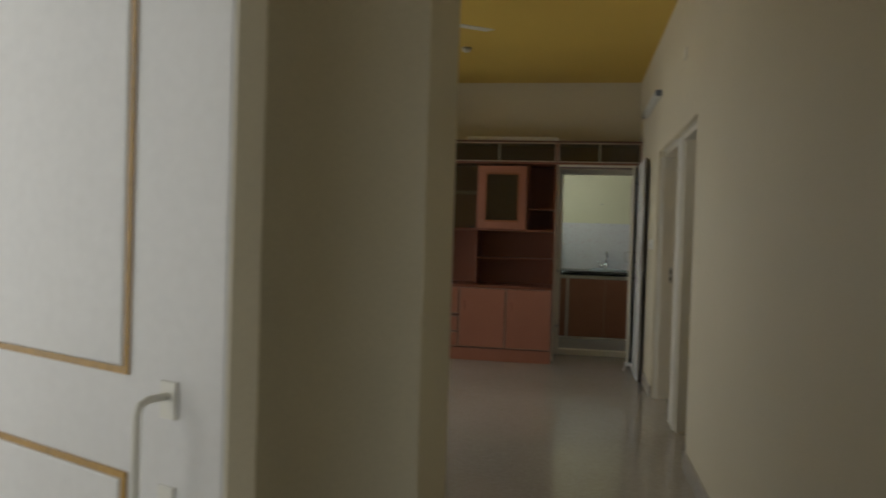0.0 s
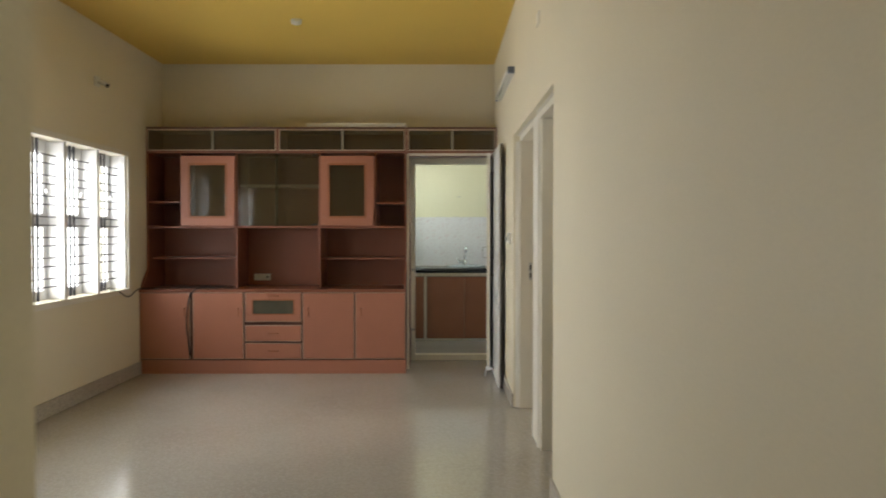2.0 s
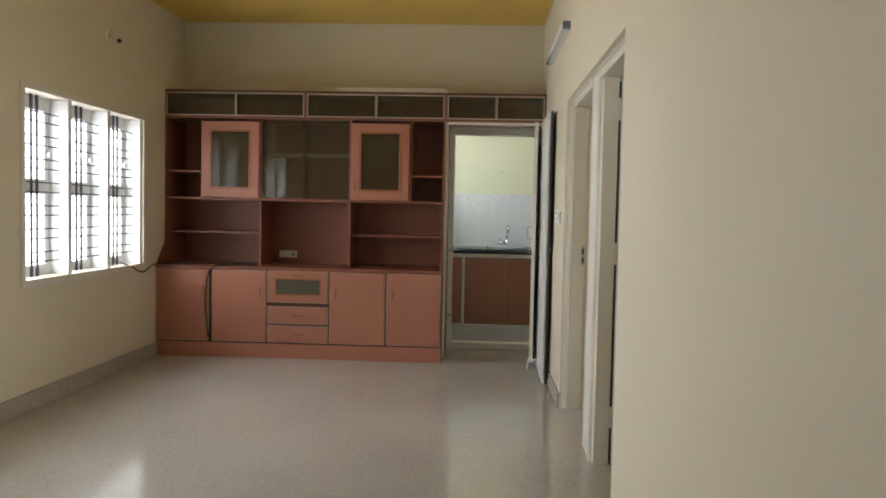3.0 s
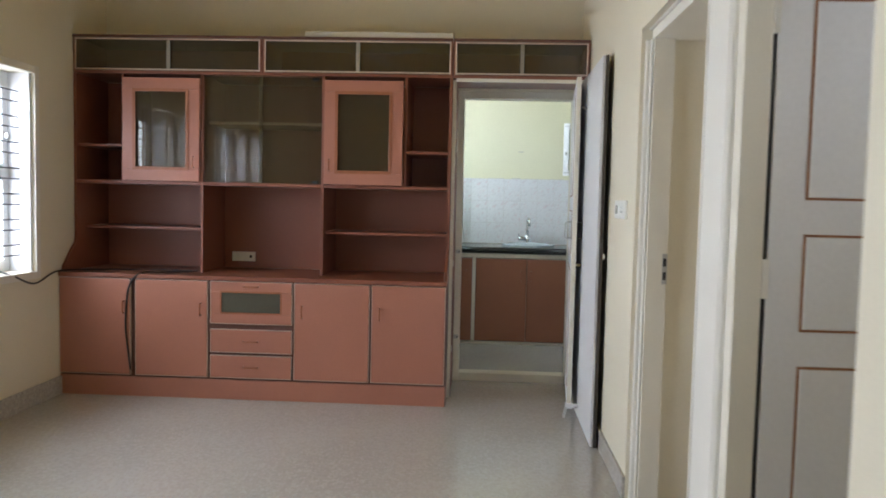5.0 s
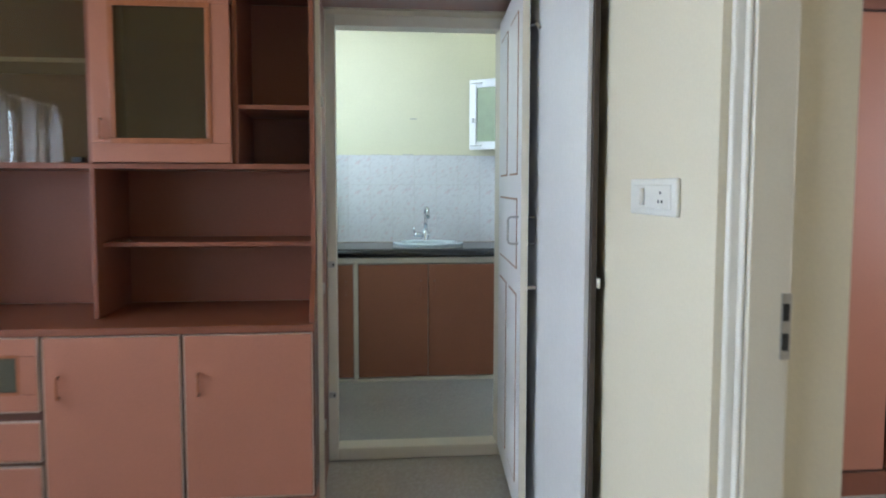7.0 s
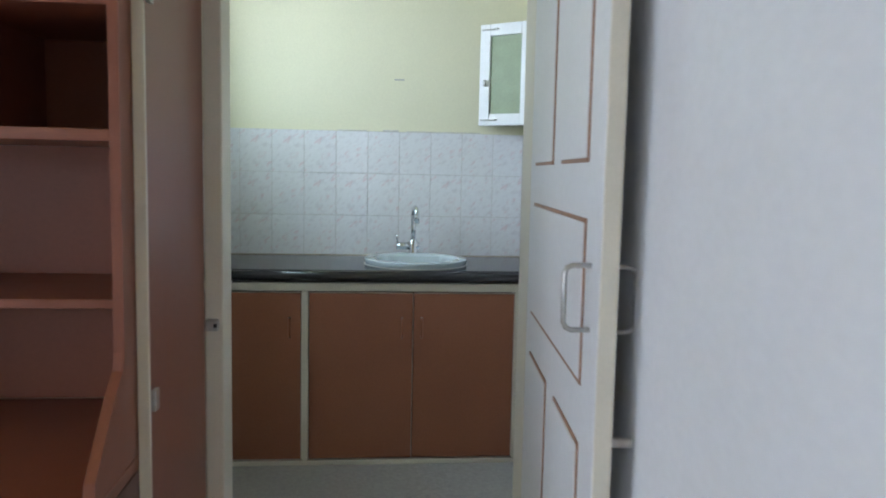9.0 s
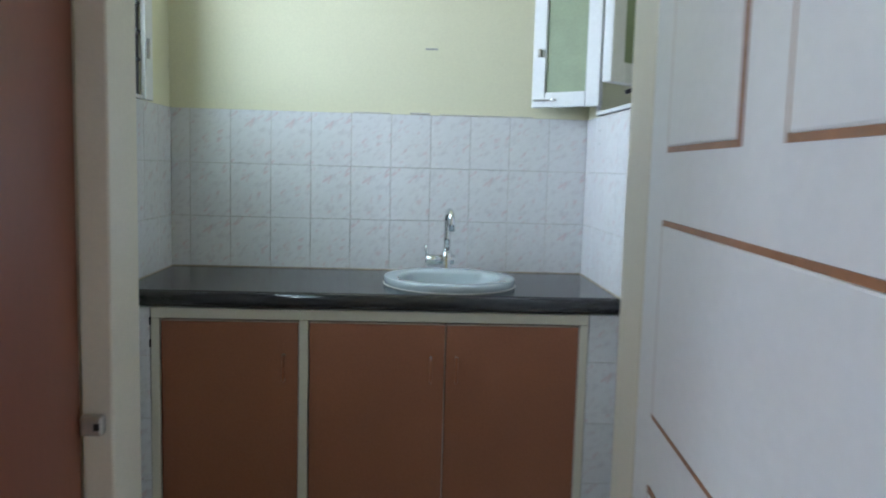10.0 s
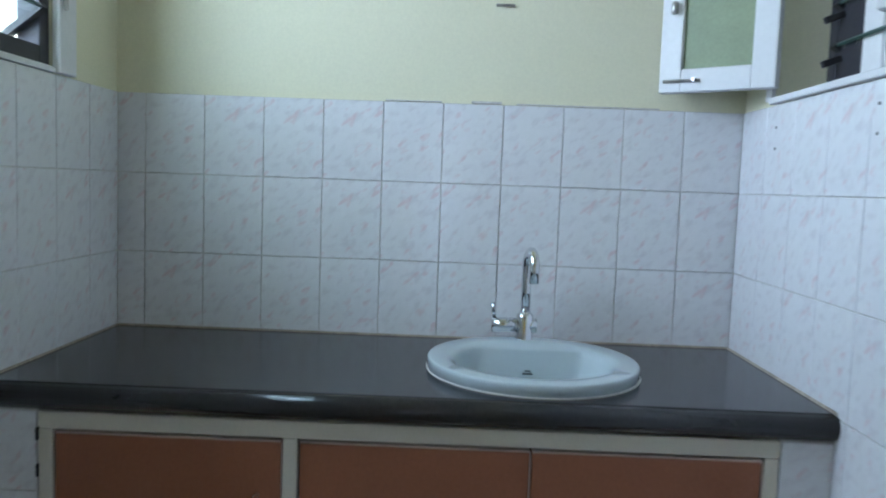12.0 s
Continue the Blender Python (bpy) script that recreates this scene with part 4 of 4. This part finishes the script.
part("front_edge", tube(bmesh.new(), [(KL + 0.002, CY + 0.016, 0.8525), (KR - 0.006, CY + 0.016, 0.8525)], 0.0272, 20), M_GRANITE, wt, "rounded granite nosing", True)

M_SEAL = mat("stained_cement_joint", (0.42, 0.36, 0.29), 0.8, vary=0.25, scale=25)
for run in (((KL + 0.008, CY + 0.03), (KL + 0.008, KB - 0.012)), ((KL + 0.012, KB - 0.011), (KR - 0.012, KB - 0.011)), ((KR - 0.0095, KB - 0.012), (KR - 0.0095, CY + 0.005))):
    part("joint", tube(bmesh.new(), [(x, y, CZ + 0.0005) for x, y in run], 0.0045, 6), M_SEAL, wt, "rough stained cement joint")
part("chip", one(KL + 0.004, KL + 0.018, CY - 0.0125, CY - 0.006, 0.862, 0.876, 0.003), M_SEAL, wt, "pale chipped corner")

bs = thing("basin", (SX, SY, CZ), "round grey-blue ceramic basin set into the worktop", "basin")
prof = [(0.02, -0.10), (0.11, -0.098), (0.15, -0.075), (0.172, -0.03), (0.180, 0.008), (0.184, 0.018), (0.192, 0.025), (0.2, 0.0278), (0.21, 0.028), (0.241, 0.0275), (0.2445, 0.0268), (0.2462, 0.0245), (0.2468, 0.021), (0.2472, 0.001), (0.214, 0.001), (0.205, -0.04), (0.17, -0.1), (0.02, -0.12)]
bm = lathe(bmesh.new(), (SX, SY, CZ), prof, 64, 0.98, 1.03)
for v in bm.verts:
    if (v.co.xy - Vector((SX, SY))).length < 0.2 and v.co.z > CZ - 0.101:
        v.co.y = min(v.co.y - 0.022, SY + 0.112 - 0.25 * abs(v.co.z - CZ - 0.028))
part("bowl", bm, M_CERAMIC, bs, "", True)
ring = [(SX + 0.2425 * math.cos(a), SY + 0.2545 * math.sin(a), CZ + 0.0015) for a in (2 * math.pi * k / 72 for k in range(73))]
part("sealant", tube(bmesh.new(), ring, 0.0017, 6), M_PLASTIC, bs, "thin white sealant line", True)
part("waste", lathe(bmesh.new(), (SX, SY - 0.022, CZ - 0.0985), [(0.03, 0.0), (0.03, 0.004), (0.018, 0.006)], 24), M_CHROME, bs, "chrome waste ring", True)
bm = boxes((SX - 0.012, SX + 0.012, SY + 0.09, SY + 0.0935, CZ - 0.036, CZ - 0.032), (SX - 0.006, SX + 0.008, SY + 0.09, SY + 0.0945, CZ - 0.029, CZ - 0.026))
part("maker_mark", bm, M_IRON, bs, "small dark printed mark")

tp = thing("tap", (0.937, 10.5, CZ), "chrome swan-neck tap with a side lever", "tap")
tx, ty = 0.937, 10.49
part("base", lathe(bmesh.new(), (tx, ty, CZ + 0.022), [(0.024, 0), (0.024, 0.006), (0.022, 0.012), (0.022, 0.066), (0.013, 0.078)], 24), M_CHROME, tp, "", True)
part("valve", tube(bmesh.new(), [(tx - 0.085, ty - 0.005, CZ + 0.062), (tx - 0.02, ty, CZ + 0.062)], 0.019, 16), M_CHROME, tp, "", True)
part("valve", tube(bmesh.new(), [(tx, ty, CZ + 0.062), (tx + 0.03, ty, CZ + 0.062)], 0.019, 16), M_CHROME, tp, "", True)
part("lever", tube(bmesh.new(), [(tx - 0.078, ty - 0.005, CZ + 0.07), (tx - 0.082, ty - 0.008, CZ + 0.1), (tx - 0.084, ty - 0.01, CZ + 0.118)], 0.005, 10), M_CHROME, tp, "", True)
neck = [(tx, ty, CZ + 0.1), (tx, ty, CZ + 0.15), (tx, ty, CZ + 0.2)] + [(tx + 0.006 * (1 - math.cos(a)), ty - 0.035 * (1 - math.cos(a)), CZ + 0.215 + 0.04 * math.sin(a)) for a in (math.pi * k / 10 for k in range(11))] + [(tx + 0.012, ty - 0.07, CZ + 0.18)]
part("spout", tube(bmesh.new(), neck, 0.0125, 16), M_CHROME, tp, "", True)
solo("nail", boxes((0.835, 0.885, KB - 0.006, KB - 0.001, 1.772, 1.778)), M_STEEL, "small old wall hook", "hook")

# ---- tiles ----
bed = solo("tile_bed", boxes((KL + 0.004, KR - 0.004, KB - 0.004, KB - 0.0005, 0.0, 1.512)), M_GROUT, "grout behind the kitchen wall tiles", "tiling", "structure")
TW, TH, G = 0.1605, 0.214, 0.0019


def tile_mesh(w, h, key):
    """A glazed tile in its own x-z plane, facing -y, with eased edges."""
    bm = bmesh.new()
    box(bm, G / 2, w - G / 2, -0.0035, 0.0, G / 2, h - G / 2, 0.0012, 1)
    return mesh_from(bm, "tile_" + key, M_TILE)


cache = {}


def lay(parent, origin, turn, along, up, x_first, z_first):
    """Courses of tiles over a stretch of wall; edge pieces are cut."""
    x = x_first
    while x < along - 0.01:
        a, b = max(x, 0), min(x + TW, along)
        z = z_first
        while z < up - 0.01:
            c, d = max(z, 0), min(z + TH, up)
            if b - a > 0.015 and d - c > 0.01:
                key = "%d_%d" % (round((b - a) * 1000), round((d - c) * 1000))
                if key not in cache:
                    cache[key] = tile_mesh(b - a, d - c, key)
                ob = new("tile", cache[key])
                ob.parent = parent
                ob.matrix_basis = Matrix.Translation(origin) @ pose(0, 0, 0, 0, 0, turn) @ Matrix.Translation((a, 0, c))
            z += TH
        x += TW


# columns follow the joint that runs up at x = 1.027; courses the one at z = 1.3
zf = 1.514 - 8 * TH
lay(bed, (KL + 0.006, KB - 0.005, 0), 0, KR - KL - 0.012, 1.514, (1.027 - (KL + 0.006)) - 8 * TW, zf)
bed_w = solo("tile_bed", boxes((KL + 0.0005, KL + 0.004, 8.66, KB - 0.012, 0, 1.512)), M_GROUT, "grout behind the kitchen wall tiles", "tiling", "structure")
lay(bed_w, (KL + 0.005, 8.66, 0), 90, KB - 8.66 - 0.012, 1.514, (1.938 % TW) - TW, zf)
bed_e = solo("tile_bed", boxes((KR - 0.004, KR - 0.0005, 9.612, KB - 0.012, 0, 1.512)), M_GROUT, "grout behind the kitchen wall tiles", "tiling", "structure")
lay(bed_e, (KR - 0.005, KB - 0.012, 0), 270, KB - 9.624, 1.514, 0.0, zf)
bed_r = solo("tile_bed", boxes((KR - 0.004, 1.6, 9.605, 9.6095, 0, 1.512), (1.5955, 1.5995, 8.67, 9.6, 0, 1.512)), M_GROUT, "grout behind the kitchen wall tiles", "tiling", "structure")
lay(bed_r, (KR - 0.004, 9.6045, 0), 0, 0.088, 1.514, 0.0, zf)
lay(bed_r, (1.595, 9.6, 0), 270, 0.93, 1.514, 0.0, zf)
bed_p = solo("tile_bed", boxes((KL + 0.004, -0.063, KF + 0.004, KF + 0.05, 0, 0.823), (1.399, KR - 0.004, KF + 0.004, KF + 0.05, 0, 0.823)), M_GROUT, "tiled piers beside the kitchen cabinet", "tiling", "structure")
lay(bed_p, (KL + 0.006, KF + 0.0035, 0), 0, 0.108, 0.822, 0.0, zf)
lay(bed_p, (1.40, KF + 0.0035, 0), 0, 0.104, 0.822, 0.0, zf)
solo("tile_ledge", boxes((0.55, 0.7, KB - 0.010, KB - 0.001, 1.5145, 1.518), (0.78, 0.86, KB - 0.012, KB - 0.001, 1.5145, 1.521), (0.9, 1.28, KB - 0.009, KB - 0.001, 1.5145, 1.518), bevel=0.001), M_GROUT, "rough mortar line above the tiles", "mortar", "structure")

for y, z in ((10.38, 1.46), (10.38, 1.41), (9.93, 1.47), (9.93, 1.416)):
    ob = new("drill_hole", mesh_from(tube(bmesh.new(), [(KR - 0.0078, y, z), (KR - 0.0095, y, z)], 0.0035, 8), "drill_hole", M_BLACK))
    ob.parent = bed_e
